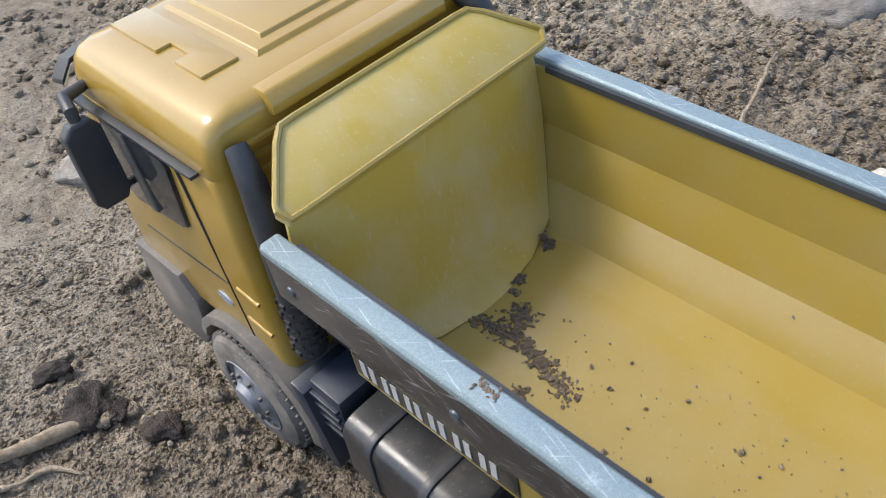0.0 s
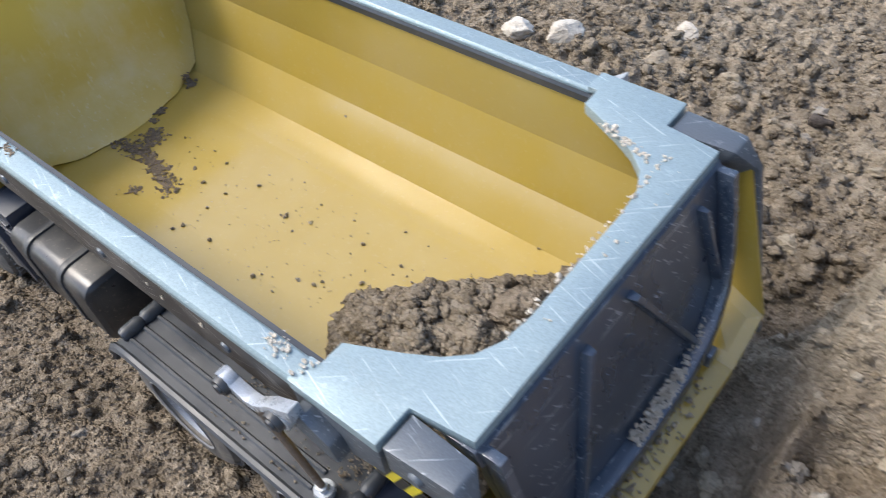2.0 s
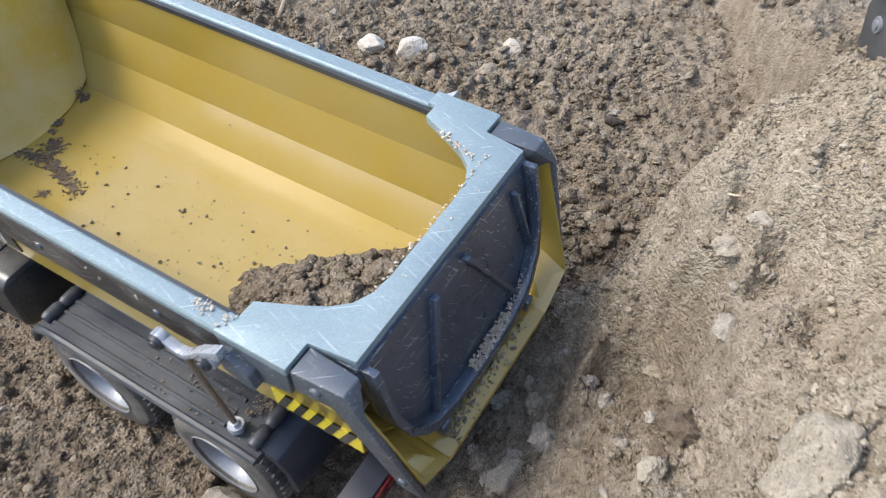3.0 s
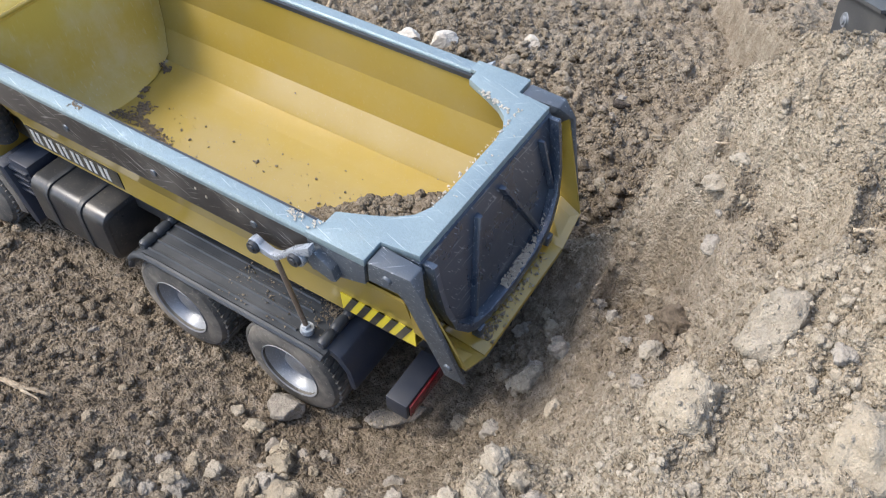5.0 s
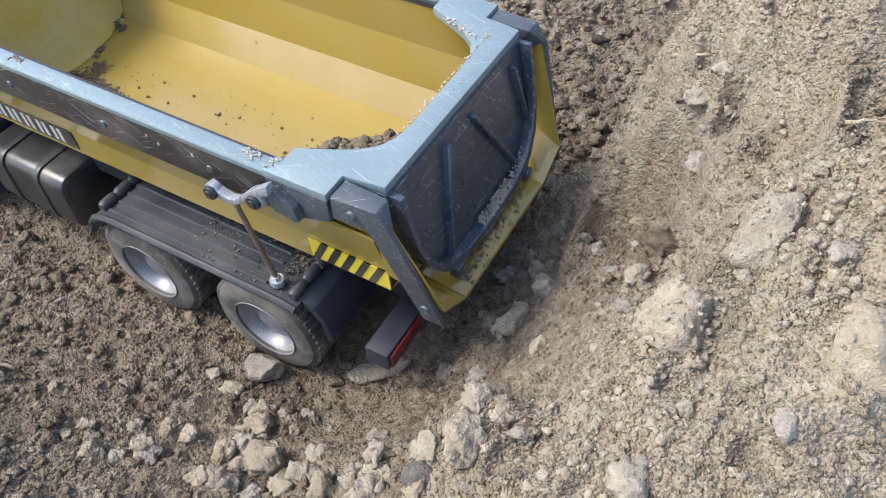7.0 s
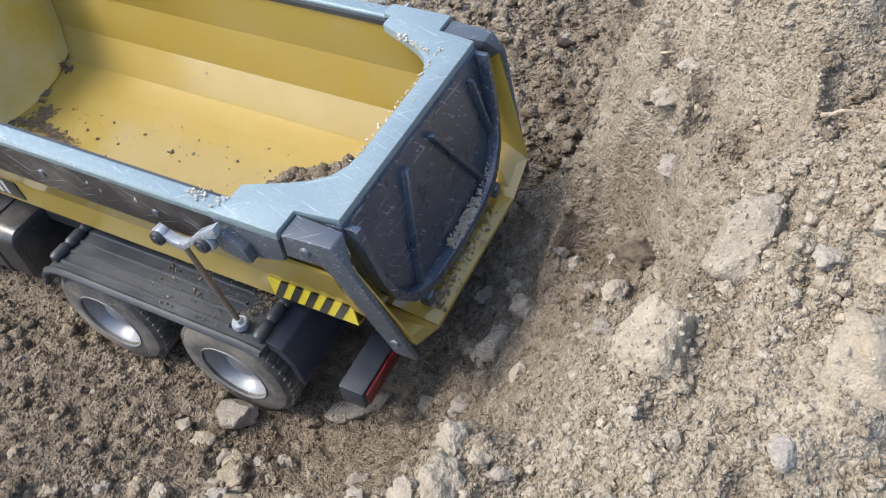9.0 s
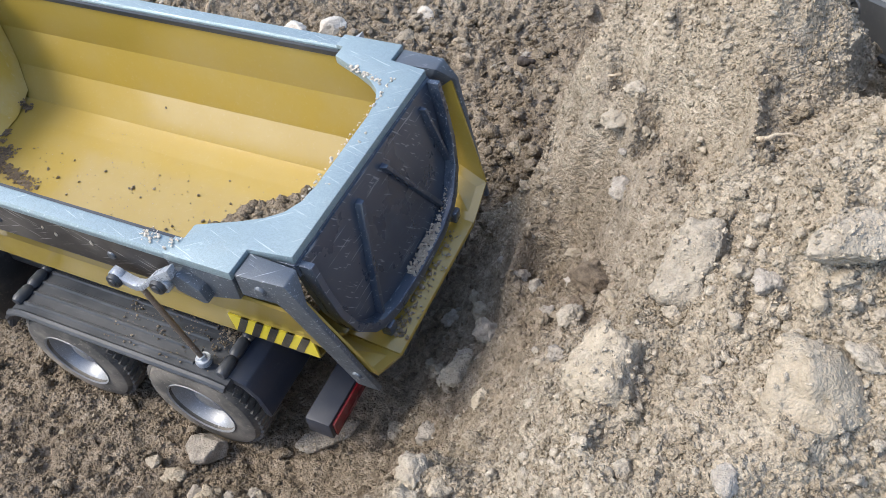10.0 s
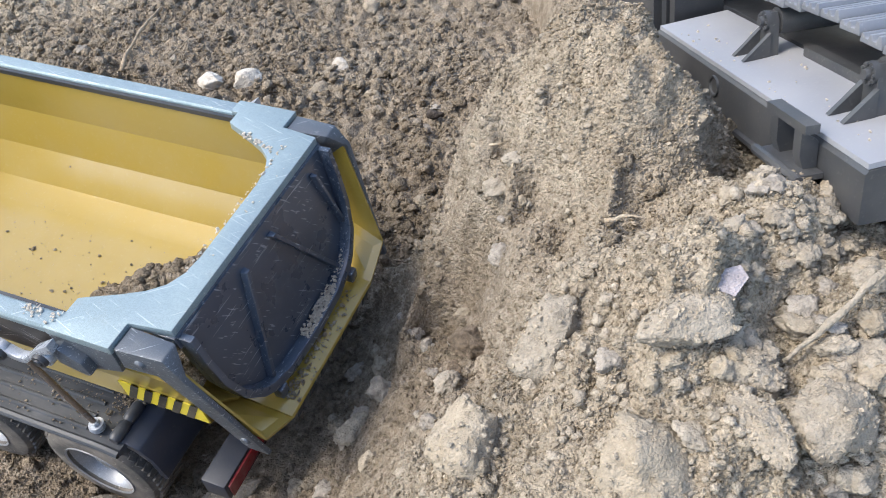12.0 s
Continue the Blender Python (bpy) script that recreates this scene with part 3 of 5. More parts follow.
rib(0.0720, 0.0510, z1=0.1360)
rib(0.1000, 0.1395, z1=0.1360)
rib(0.1500, 0.1600, 0.2030, 0.150, 0.0018)
bm = bmesh.new()   # beam face between the two top corners
prism(bm, [(-0.0135, 0.2112), (0.0006, 0.2112), (0.0026, 0.2035), (-0.0090, 0.2035)], "y", 0.0165, 2 * MID - 0.0165)
tpart("rear_beam", bm, M_gate, bed, "dark steel beam face", bevel=0.0006)
for y in (0.050, 0.1415):
    bm = bmesh.new()
    box(bm, gate(y - 0.0035, 0.1245, 0.001), (gate(y, 0.131)[0] + 0.0085, y + 0.0035, 0.1325))
    tpart("gate_latch", bm, M_gate, bed, bevel=0.0010)

# lever that opens the gate, on the near wing, with its thin rod
for side in (0, 1):
    fy = (lambda y: y) if side == 0 else (lambda y: 2 * MID - y)
    bm = bmesh.new()
    ya, yb = sorted((fy(-0.0090), fy(-0.0035)))
    arm = []
    for k in range(11):   # a slim bowed arm that sweeps up to the wing
        a_ = k / 10
        arm.append((-0.1000 + 0.0450 * a_, 0.1925 - 0.0045 * math.sin(math.pi * min(1.0, a_ * 1.5)) + 0.0185 * max(0.0, a_ - 0.35) / 0.65, 0.0020 + 0.0016 * abs(2 * a_ - 1) ** 2))
    prism(bm, [(x, z + h) for x, z, h in arm] + [(x, z - h) for x, z, h in arm[::-1]], "y", ya, yb)
    for ex_, ez_, er_ in ((-0.0985, 0.1905, 0.0050), (-0.0665, 0.1985, 0.0060)):
        lathe_y(bm, [(er_, ya + 0.0003), (er_, yb - 0.0003)], (ex_, 0, ez_), 20)
    tpart("gate_lever", bm, M_chrome, bed, "bright steel gate lever", bevel=0.0006)
    bm = bmesh.new()
    prism(bm, [(-0.0600, 0.2060), (-0.0540, 0.2085), (-0.0430, 0.2010), (-0.0405, 0.1920), (-0.0440, 0.1905), (-0.0590, 0.1950)], "y", *sorted((fy(-0.0062), fy(0.0006))))
    tpart("lever_bracket", bm, M_post, bed, "dark steel lever bracket", bevel=0.0010)
    for x, z in ((-0.0985, 0.1905), (-0.0665, 0.1985)):
        bm = bmesh.new()
        lathe_y(bm, [(0.0001, -0.0028), (0.0022, -0.0028), (0.0024, -0.0018), (0.0040, -0.0018), (0.0044, -0.0004), (0.0044, 0.0030)] if side == 0 else [(0.0044, -0.0030), (0.0044, 0.0004), (0.0040, 0.0018), (0.0024, 0.0018), (0.0022, 0.0028), (0.0001, 0.0028)], (x, fy(-0.0095), z), 20)
        tpart("lever_bolt", bm, M_black, bed, "dark bolt with a bright ring")
    bm = bmesh.new()
    tube(bm, [(-0.0860, fy(-0.0065), 0.1900), (-0.0850, fy(-0.0060), 0.1820), (-0.0765, fy(-0.0015), 0.1180)], 0.0017, 10)
    tpart("pull_rod", bm, M_rod, truck, "thin brown steel rod")
    bm = bmesh.new()
    lathe_y(bm, [(0.0001, -0.0022), (0.0045, -0.0022), (0.0050, 0.0), (0.0045, 0.0022), (0.0001, 0.0022)], (0, 0, 0), 16)
    bmesh.ops.transform(bm, matrix=Matrix.Translation((-0.0765, fy(-0.0015), 0.1165)) @ Matrix.Rotation(radians(90), 4, "X"), verts=list(bm.verts))
    tube(bm, [(-0.0765, fy(-0.0015), 0.1165), (-0.0767, fy(-0.0018), 0.1215)], 0.0028, 6)
    tpart("rod_nut", bm, M_chrome, truck, "steel nut and washer")

# chassis
for y in (0.058, 0.116):
    bm = bmesh.new()
    prism(bm, [(-0.56, 0.075), (-0.03, 0.075), (-0.02, 0.082), (-0.02, 0.108), (-0.56, 0.108)], "y", y, y + 0.012)
    tpart("chassis_rail", bm, M_black, bevel=0.0008)
bm = bmesh.new()
box(bm, (-0.36, 0.050, 0.108), (-0.02, 0.136, 0.1205))
tpart("subframe", bm, M_black, bevel=0.001)
for side in (0, 1):
    fy = (lambda y: y) if side == 0 else (lambda y: 2 * MID - y)
    bm = bmesh.new()
    box(bm, (-0.352, min(fy(0.030), fy(0.056)), 0.096), (-0.06, max(fy(0.030), fy(0.056)), 0.1235))
    tpart("chassis_cover", bm, M_black, bevel=0.001)

    # rear mudguard over the two axles
    arc = [(-0.2380, 0.0900), (-0.2355, 0.0985), (-0.2290, 0.1065), (-0.2190, 0.1110), (-0.2080, 0.1120), (-0.0700, 0.1120), (-0.0580, 0.1100)]
    bm = bmesh.new()
    prism(bm, arc + [(x + 0.001, z - 0.0028) for x, z in arc[::-1]], "y", *sorted((fy(-0.0105), fy(0.050))))
    fender = tpart("mudguard", bm, M_fender, label="dusty black ribbed mudguard over two axles", smooth=True)
    bm = bmesh.new()   # rolled outer edge
    tube(bm, [(x, fy(-0.0105), z - 0.0016) for x, z in arc], 0.0026, 8)
    tpart("rolled_edge", bm, M_fender, fender)
    for k in range(6):
        bm = bmesh.new()
        y = -0.0035 + 0.0088 * k
        loft(bm, [[(x, fy(y - 0.0014), z + 0.0002), (x, fy(y - 0.0006), z + 0.0014), (x, fy(y + 0.0006), z + 0.0014), (x, fy(y + 0.0014), z + 0.0002)] for x, z in ((-0.219, 0.1108), (-0.2080, 0.1120), (-0.0840, 0.1120))])
        tpart("ridge", bm, M_fender, fender)
    for x, z in ((-0.2235, 0.1125), (-0.0630, 0.1135)):
        bm = bmesh.new()   # a rolled bead with three pinched waists
        ys = [-0.006 + 0.054 * k / 24 for k in range(25)]
        tube(bm, [(x, fy(y), z) for y in ys], [0.0040 - 0.0011 * max(0.0, math.cos(2 * math.pi * (y + 0.006) / 0.0135)) ** 6 for y in ys], 12)
        tpart("end_bead", bm, M_fender, fender)
    bm = bmesh.new()
    flap = [(-0.0600, 0.1120), (-0.0490, 0.1075), (-0.0420, 0.0980), (-0.0385, 0.0800), (-0.0410, 0.0760), (-0.0440, 0.0790), (-0.0465, 0.0940), (-0.0530, 0.1020), (-0.0610, 0.1060)]
    prism(bm, flap, "y", min(fy(-0.004), fy(0.046)), max(fy(-0.004), fy(0.046)))
    tpart("mud_flap", bm, M_navy, fender, "glossy blue-black mud flap", bevel=0.0010)

    # side tank with two straps
    bm = bmesh.new()
    sec = []
    corner = 0.0095
    for (cy, cz), a0 in (((0.0335, 0.0985), 0), ((0.0075, 0.0985), 90), ((0.0075, 0.0685), 180), ((0.0335, 0.0685), 270)):
        for k in range(5):
            a = radians(a0 + 22.5 * k)
            sec.append((fy(cy + corner * math.cos(a)), cz + corner * math.sin(a)))
    loft(bm, [[(x, MID + (y - MID) * (1 - e), 0.0835 + (z - 0.0835) * (1 - e * 4)) for y, z in sec] for x, e in ((-0.3560, 0.03), (-0.3540, 0.0), (-0.2730, 0.0), (-0.2710, 0.03))])
    tank = tpart("fuel_tank", bm, M_tank, label="dark metal fuel tank with rounded edges", bevel=0.0006)
    for x in (-0.3350, -0.2980):
        bm = bmesh.new()
        c = (sum(p[0] for p in sec) / len(sec), 0.0835)
        ring = [(c[0] + (y - c[0]) * 1.055, c[1] + (z - c[1]) * 1.055) for y, z in sec]
        loft(bm, [[(x + d, y, z) for y, z in ring] for d in (-0.0024, 0.0024)])
        tpart("tank_strap", bm, M_black, tank, "black strap with a bolt", bevel=0.0006)

    # box, steps and flap between the tank and the cab
    bm = bmesh.new()
    box(bm, (-0.384, min(fy(0.004), fy(0.046)), 0.078), (-0.360, max(fy(0.004), fy(0.046)), 0.112))
    tpart("battery_box", bm, M_navy, label="blue-black battery box", bevel=0.0015)
    bm = bmesh.new()
    for k in range(4):
        box(bm, (-0.3825, min(fy(0.0015), fy(0.004)), 0.082 + 0.007 * k), (-0.3615, max(fy(0.0015), fy(0.004)), 0.0845 + 0.007 * k))
    tpart("box_rib", bm, M_navy, bevel=0.0004)
    bm = bmesh.new()
    prism(bm, [(-0.3930, 0.108), (-0.3830, 0.106), (-0.3690, 0.052), (-0.3720, 0.046), (-0.3790, 0.050)], "y", min(fy(-0.002), fy(0.032)), max(fy(-0.002), fy(0.032)))
    tpart("front_mud_flap", bm, M_navy, label="blue-black mud flap behind the front wheel", bevel=0.0012)

    # front wheel arch
    bm = bmesh.new()
    cx, cz = -0.439, 0.060
    ang = [-8, 12, 32, 52, 72, 90, 108, 128, 148, 164]
    rings = []
    for a in ang:
        ca, sa = math.cos(radians(a)), math.sin(radians(a))
        ri, ro = 0.0490, 0.0562
        rings.append([(cx + ro * ca, fy(-0.0015), cz + ro * sa * 0.92), (cx + ri * ca, fy(-0.0030), cz + ri * sa * 0.95), (cx + (ri - 0.002) * ca, fy(0.040), cz + (ri - 0.002) * sa * 0.95), (cx + ro * ca, fy(0.040), cz + ro * sa * 0.92)])
    loft(bm, rings)
    tpart("wheel_arch", bm, M_arch, label="dusty grey plastic wheel arch", bevel=0.0008)
    bm = bmesh.new()
    prism(bm, [(-0.550, 0.112), (-0.500, 0.114), (-0.488, 0.098), (-0.494, 0.062), (-0.506, 0.046), (-0.550, 0.044)], "y", *sorted((fy(0.0005), fy(0.030))))
    tpart("front_step", bm, M_arch, label="dusty grey entry step", bevel=0.0025)

# wheels
def wheel(cx, y_out, inward, dish):
    w = 0.030
    b = bmesh.new()
    s = inward
    R = 0.0415
    prof = [(0.0235, 0.0030), (0.0250, 0.0), (0.0330, -0.0006), (0.0385, 0.0012), (0.0408, 0.0050), (R, 0.0085), (R, w - 0.0085), (0.0400, w - 0.003), (0.0330, w), (0.0235, w - 0.002)]
    prof = [(r, y_out + s * y) for r, y in prof]
    lathe_y(b, prof, (cx, 0, 0.060), 48, False)
    hub = bmesh.new()
    if dish:
        hp = [(0.0238, 0.0), (0.0250, -0.0008), (0.0252, 0.0010), (0.0225, 0.0035), (0.0205, 0.0110), (0.0150, 0.0135), (0.0110, 0.0120), (0.0095, 0.0065), (0.0040, 0.0050), (0.0001, 0.0050)]
    else:
        hp = [(0.0238, 0.0), (0.0250, -0.0008), (0.0252, 0.0010), (0.0220, 0.0030), (0.0195, 0.0020), (0.0150, -0.0010), (0.0110, -0.0025), (0.0090, -0.0060), (0.0001, -0.0065)]
    lathe_y(hub, [(r, y_out + s * y) for r, y in hp], (cx, 0, 0.060), 40, False)
    wheel_ob = tpart("wheel", b, M_tyre, label="dusty rubber tyre")
    rim = tpart("wheel_rim", hub, M_hub if dish else M_shoe, wheel_ob, "bright dished aluminium rim" if dish else "dull grey steel rim")
    nuts = bmesh.new()
    for k in range(10):
        a = 2 * math.pi * k / 10
        r, d = (0.0130, 0.0125) if dish else (0.0165, -0.0012)
        lathe_y(nuts, [(0.0014, y_out + s * (d - 0.0018)), (0.0016, y_out + s * d)], (cx + r * math.cos(a), 0, 0.060 + r * math.sin(a)), 6)
    tpart("wheel_nuts", nuts, M_hub if dish else M_tank, wheel_ob, smooth=False)
    lugs = bmesh.new()
    for k in range(44):
        a = 2 * math.pi * k / 44
        for off, tilt in ((0.009, 0.25), (0.021, -0.25)):
            m = Matrix.Translation((cx, 0, 0.060)) @ Matrix.Rotation(a, 4, "Y") @ Matrix.Translation((0, y_out + s * off, R)) @ Matrix.Rotation(tilt, 4, "Z")
            box(lugs, (-0.0019, -0.0052, -0.0010), (0.0019, 0.0052, 0.0011), m)
    tpart("tread", lugs, M_tyre, wheel_ob, smooth=False)


for cx in (-0.200, -0.096):
    wheel(cx, -0.008, 1, True)
    wheel(cx, 2 * MID + 0.008, -1, True)
wheel(-0.439, -0.007, 1, False)
wheel(-0.439, 2 * MID + 0.007, -1, False)
for cx in (-0.200, -0.096, -0.439):
    bm = bmesh.new()
    lathe_y(bm, [(0.006, 0.02), (0.006, 0.166)], (cx, 0, 0.060), 12)
    tpart("axle", bm, M_black)

# rear lamps and their crossbar
bm = bmesh.new()
box(bm, (-0.0190, 0.044, 0.066), (-0.0070, 0.142, 0.078))
tpart("rear_crossbar", bm, M_black, bevel=0.001)
for side in (0, 1):
    fy = (lambda y: y) if side == 0 else (lambda y: 2 * MID - y)
    bm = bmesh.new()
    box(bm, (-0.0200, min(fy(0.002), fy(0.046)), 0.0640), (-0.0030, max(fy(0.002), fy(0.046)), 0.0800))
    lampbox = tpart("rear_lamp", bm, M_navy, label="black lamp housing, dusty on top", bevel=0.0014)
    bm = bmesh.new()
    box(bm, (-0.0030, min(fy(0.0045), fy(0.0435)), 0.0660), (-0.0012, max(fy(0.0045), fy(0.0435)), 0.0780))
    tpart("red_lens", bm, M_red, lampbox, "dark red lamp lens", bevel=0.0006)
bm = bmesh.new()
box(bm, (-0.030, 0.050, 0.075), (-0.012, 0.136, 0.112))
tpart("rear_panel", bm, M_black, bevel=0.001)

# cab
def cab_ring(x0, x1, inset, z, r=0.0075, steps=4):
    pts = []
    ya, yb = 0.0045 + inset, 2 * MID - 0.0045 - inset
    for cx, cy, a0 in ((x1 - r, yb - r, 0), (x0 + r, yb - r, 90), (x0 + r, ya + r, 180), (x1 - r, ya + r, 270)):
        for k in range(steps + 1):
            a = radians(a0 + 90 * k / steps)
            pts.append((cx + r * math.cos(a), cy + r * math.sin(a), z))
    return pts


bm = bmesh.new()
loft(bm, [cab_ring(-0.549, -0.403, 0.0005, 0.100), cab_ring(-0.549, -0.404, 0.0, 0.112), cab_ring(-0.548, -0.406, 0.0, 0.160), cab_ring(-0.544, -0.408, 0.0005, 0.190),
          cab_ring(-0.538, -0.409, 0.001, 0.2225), cab_ring(-0.536, -0.409, 0.0022, 0.2245), cab_ring(-0.535, -0.409, 0.0012, 0.2265), cab_ring(-0.533, -0.409, 0.0020, 0.238), cab_ring(-0.532, -0.4095, 0.0042, 0.2450), cab_ring(-0.530, -0.4105, 0.0075, 0.2495), cab_ring(-0.526, -0.413, 0.0120, 0.2522), cab_ring(-0.518, -0.419, 0.0200, 0.2536), cab_ring(-0.508, -0.428, 0.030, 0.2540)])
cab = tpart("cab", bm, M_yellow_cab, label="glossy mustard yellow cab with rounded roof")
for rect, h in (((-0.512, -0.436, 0.058, 0.128), 0.0016), ((-0.505, -0.444, 0.066, 0.120), 0.0034)):
    x0, x1, y0, y1 = rect
    bm = bmesh.new()
    rows = [[(x0 - e, y0 - e, z), (x1 + e, y0 - e, z), (x1 + e, y1 + e, z), (x0 - e, y1 + e, z)] for e, z in ((0.0022, 0.2535), (0.0, 0.2545 + h))]
    loft(bm, rows)
    tpart("roof_panel", bm, M_yellow_cab, cab, bevel=0.0006)
for sgn in (0, 1):
    bm = bmesh.new()
    poly = [(-0.520, 0.030), (-0.478, 0.030), (-0.478, 0.038), (-0.462, 0.038), (-0.462, 0.030), (-0.440, 0.030), (-0.440, 0.050), (-0.520, 0.050)]
    prism(bm, poly if sgn == 0 else [(x, 2 * MID - y) for x, y in poly][::-1], "z", 0.2515, 0.2556)
    tpart("roof_step", bm, M_yellow_cab, cab, bevel=0.0006)
bm = bmesh.new()   # raised back edge of the roof and ribs down the rear wall
prism(bm, [(-0.4200, 0.2500), (-0.4170, 0.2545), (-0.4090, 0.2540), (-0.4045, 0.2490), (-0.4045, 0.2440), (-0.4100, 0.2420)], "y", 0.040, 2 * MID - 0.040)
tpart("roof_edge", bm, M_yellow_cab, cab, bevel=0.0014)
for z in (0.236, 0.2285, 0.220):
    bm = bmesh.new()
    box(bm, (-0.4105, 0.024, z - 0.0016), (-0.4068, 2 * MID - 0.024, z + 0.0016))
    tpart("rear_rib", bm, M_yellow_cab, cab, bevel=0.0009)
bm = bmesh.new()   # dark visor across the front edge
loft(bm, [[(-0.5300, y, 0.2475 - d), (-0.5460, y, 0.2430 - d), (-0.5480, y, 0.2400 - d), (-0.5310, y, 0.2440 - d)] for y, d in ((0.000, 0.012), (0.008, 0.003), (0.024, 0.0), (2 * MID - 0.024, 0.0), (2 * MID - 0.008, 0.003), (2 * MID, 0.012))])
tpart("sun_visor", bm, M_black, cab, "black sun visor", bevel=0.0012)
bm = bmesh.new()   # windscreen
prism(bm, [(-0.5400, 0.2300), (-0.5480, 0.1700), (-0.5510, 0.1700), (-0.5430, 0.2300)], "y", 0.020, 2 * MID - 0.020)
tpart("windscreen", bm, M_glass, cab, "dark windscreen", bevel=0.001)
for side in (0, 1):
    fy = (lambda y: y) if side == 0 else (lambda y: 2 * MID - y)
    bm = bmesh.new()
    prism(bm, [(-0.5140, 0.2180), (-0.4540, 0.2190), (-0.4520, 0.2150), (-0.4560, 0.1760), (-0.4620, 0.1730), (-0.5100, 0.1660), (-0.5160, 0.1700)], "y", *sorted((fy(0.0030), fy(0.0070))))
    window = tpart("side_window", bm, M_glass, cab, "dark side window", bevel=0.0008)
    bm = bmesh.new()   # pillar strip in the window
    prism(bm, [(-0.4990, 0.2185), (-0.4900, 0.2185), (-0.4860, 0.1700), (-0.4930, 0.1690)], "y", *sorted((fy(0.0020), fy(0.0040))))
    tpart("window_pillar", bm, M_arch, cab, "grey window pillar", bevel=0.0006)
    bm = bmesh.new()   # gutter over the door
    prism(bm, [(-0.5350, 0.2205), (-0.4220, 0.2250), (-0.4220, 0.2270), (-0.5350, 0.2235)], "y", *sorted((fy(0.0012), fy(0.0060))))
    tpart("gutter", bm, M_black, cab, bevel=0.0005)
    bm = bmesh.new()   # door seams
    for quad in ([(-0.4440, 0.2190), (-0.4432, 0.2190), (-0.4300, 0.1060), (-0.4308, 0.1060)], [(-0.5200, 0.1400), (-0.5200, 0.1408), (-0.4350, 0.1480), (-0.4350, 0.1472)]):
        prism(bm, quad, "y", *sorted((fy(0.0040), fy(0.0060))))
    tpart("door_seam", bm, M_black, cab, smooth=False)
    bm = bmesh.new()
    for x0, z0, x1, z1 in ((-0.428, 0.150, -0.410, 0.149), (-0.428, 0.128, -0.408, 0.127)):
        tube(bm, [(x0, fy(0.0045), z0), (x1, fy(0.0045), z1)], 0.0011, 8)
    tpart("side_crease", bm, M_yellow_cab, cab)
    bm = bmesh.new()   # badge / handle
    lathe_y(bm, [(0.0001, -0.0010), (0.0060, -0.0008), (0.0066, 0.0012)] if side == 0 else [(0.0066, -0.0012), (0.0060, 0.0008), (0.0001, 0.0010)], (0, 0, 0), 20)
    bmesh.ops.transform(bm, matrix=Matrix.Translation((-0.449, fy(0.0045), 0.128)) @ Matrix.Diagonal((1.15, 1, 0.55, 1)), verts=list(bm.verts))
    tpart("door_handle", bm, M_chrome, cab, "oval chrome door handle")
    # mirror: a tall black plate on a bent arm
    bm = bmesh.new()
    out = [(-0.0205, 0.184), (-0.0170, 0.179), (-0.0040, 0.179), (-0.0005, 0.185), (-0.0010, 0.224), (-0.0050, 0.230), (-0.0150, 0.230), (-0.0200, 0.225)]
    vs = [(fy(y), z) for y, z in out]
    loft(bm, [[(x, MID + (fy(-0.0105) - MID) + (y - fy(-0.0105)) * s, 0.204 + (z - 0.204) * s) for y, z in vs] for x, s in ((-0.5085, 0.80), (-0.5050, 0.97), (-0.4990, 1.0), (-0.4975, 0.95))])
    mirror = tpart("wing_mirror", bm, M_black, cab, "tall black wing mirror", bevel=0.0010)
    bm = bmesh.new()
    tube(bm, [(-0.520, fy(0.006), 0.2340), (-0.512, fy(-0.008), 0.2370), (-0.503, fy(-0.010), 0.2345), (-0.502, fy(-0.0105), 0.2290)], [0.0028, 0.0034, 0.0034, 0.0028], 10)
    tpart("mirror_arm", bm, M_black, cab, "black mirror arm")
    bm = bmesh.new()
    tube(bm, [(-0.508, fy(0.006), 0.1810), (-0.503, fy(-0.010), 0.1830)], 0.0024, 10)
    tpart("mirror_arm", bm, M_black, cab, "black mirror arm")
# exhaust stack behind the cab
bm = bmesh.new()
tube(bm, [(-0.394, 0.0165, 0.118), (-0.394, 0.0165, 0.160), (-0.395, 0.0160, 0.205), (-0.397, 0.0165, 0.224), (-0.401, 0.0175, 0.234), (-0.4065, 0.0190, 0.2400)], [0.0085, 0.0085, 0.0075, 0.0065, 0.0060, 0.0052], 16)
exhaust = tpart("exhaust_pipe", bm, M_black, label="black curved exhaust stack")
bm = bmesh.new()
for k in range(7):
    for j in range(9):
        a = 2 * math.pi * j / 9 + 0.35 * (k % 2)
        m = Matrix.Translation((-0.394 + 0.0088 * math.cos(a), 0.0165 + 0.0088 * math.sin(a), 0.122 + 0.006 * k)) @ Matrix.Rotation(a, 4, "Z")
        box(bm, (-0.0005, -0.0016, -0.0013), (0.0007, 0.0016, 0.0013), m)
tpart("heat_shield", bm, M_tank, exhaust, "perforated exhaust shield", smooth=False)
bm = bmesh.new()
box(bm, (-0.402, 0.030, 0.110), (-0.376, 0.156, 0.200))
tpart("rear_bulkhead", bm, M_black, bevel=0.002)
bm = bmesh.new()   # dark air intake on the far side
tube(bm, [(-0.396, 0.166, 0.150), (-0.396, 0.166, 0.228), (-0.402, 0.163, 0.243), (-0.412, 0.158, 0.2520)], [0.0085, 0.0075, 0.0070, 0.0065], 14)
tpart("air_intake", bm, M_black, label="black air intake stack")

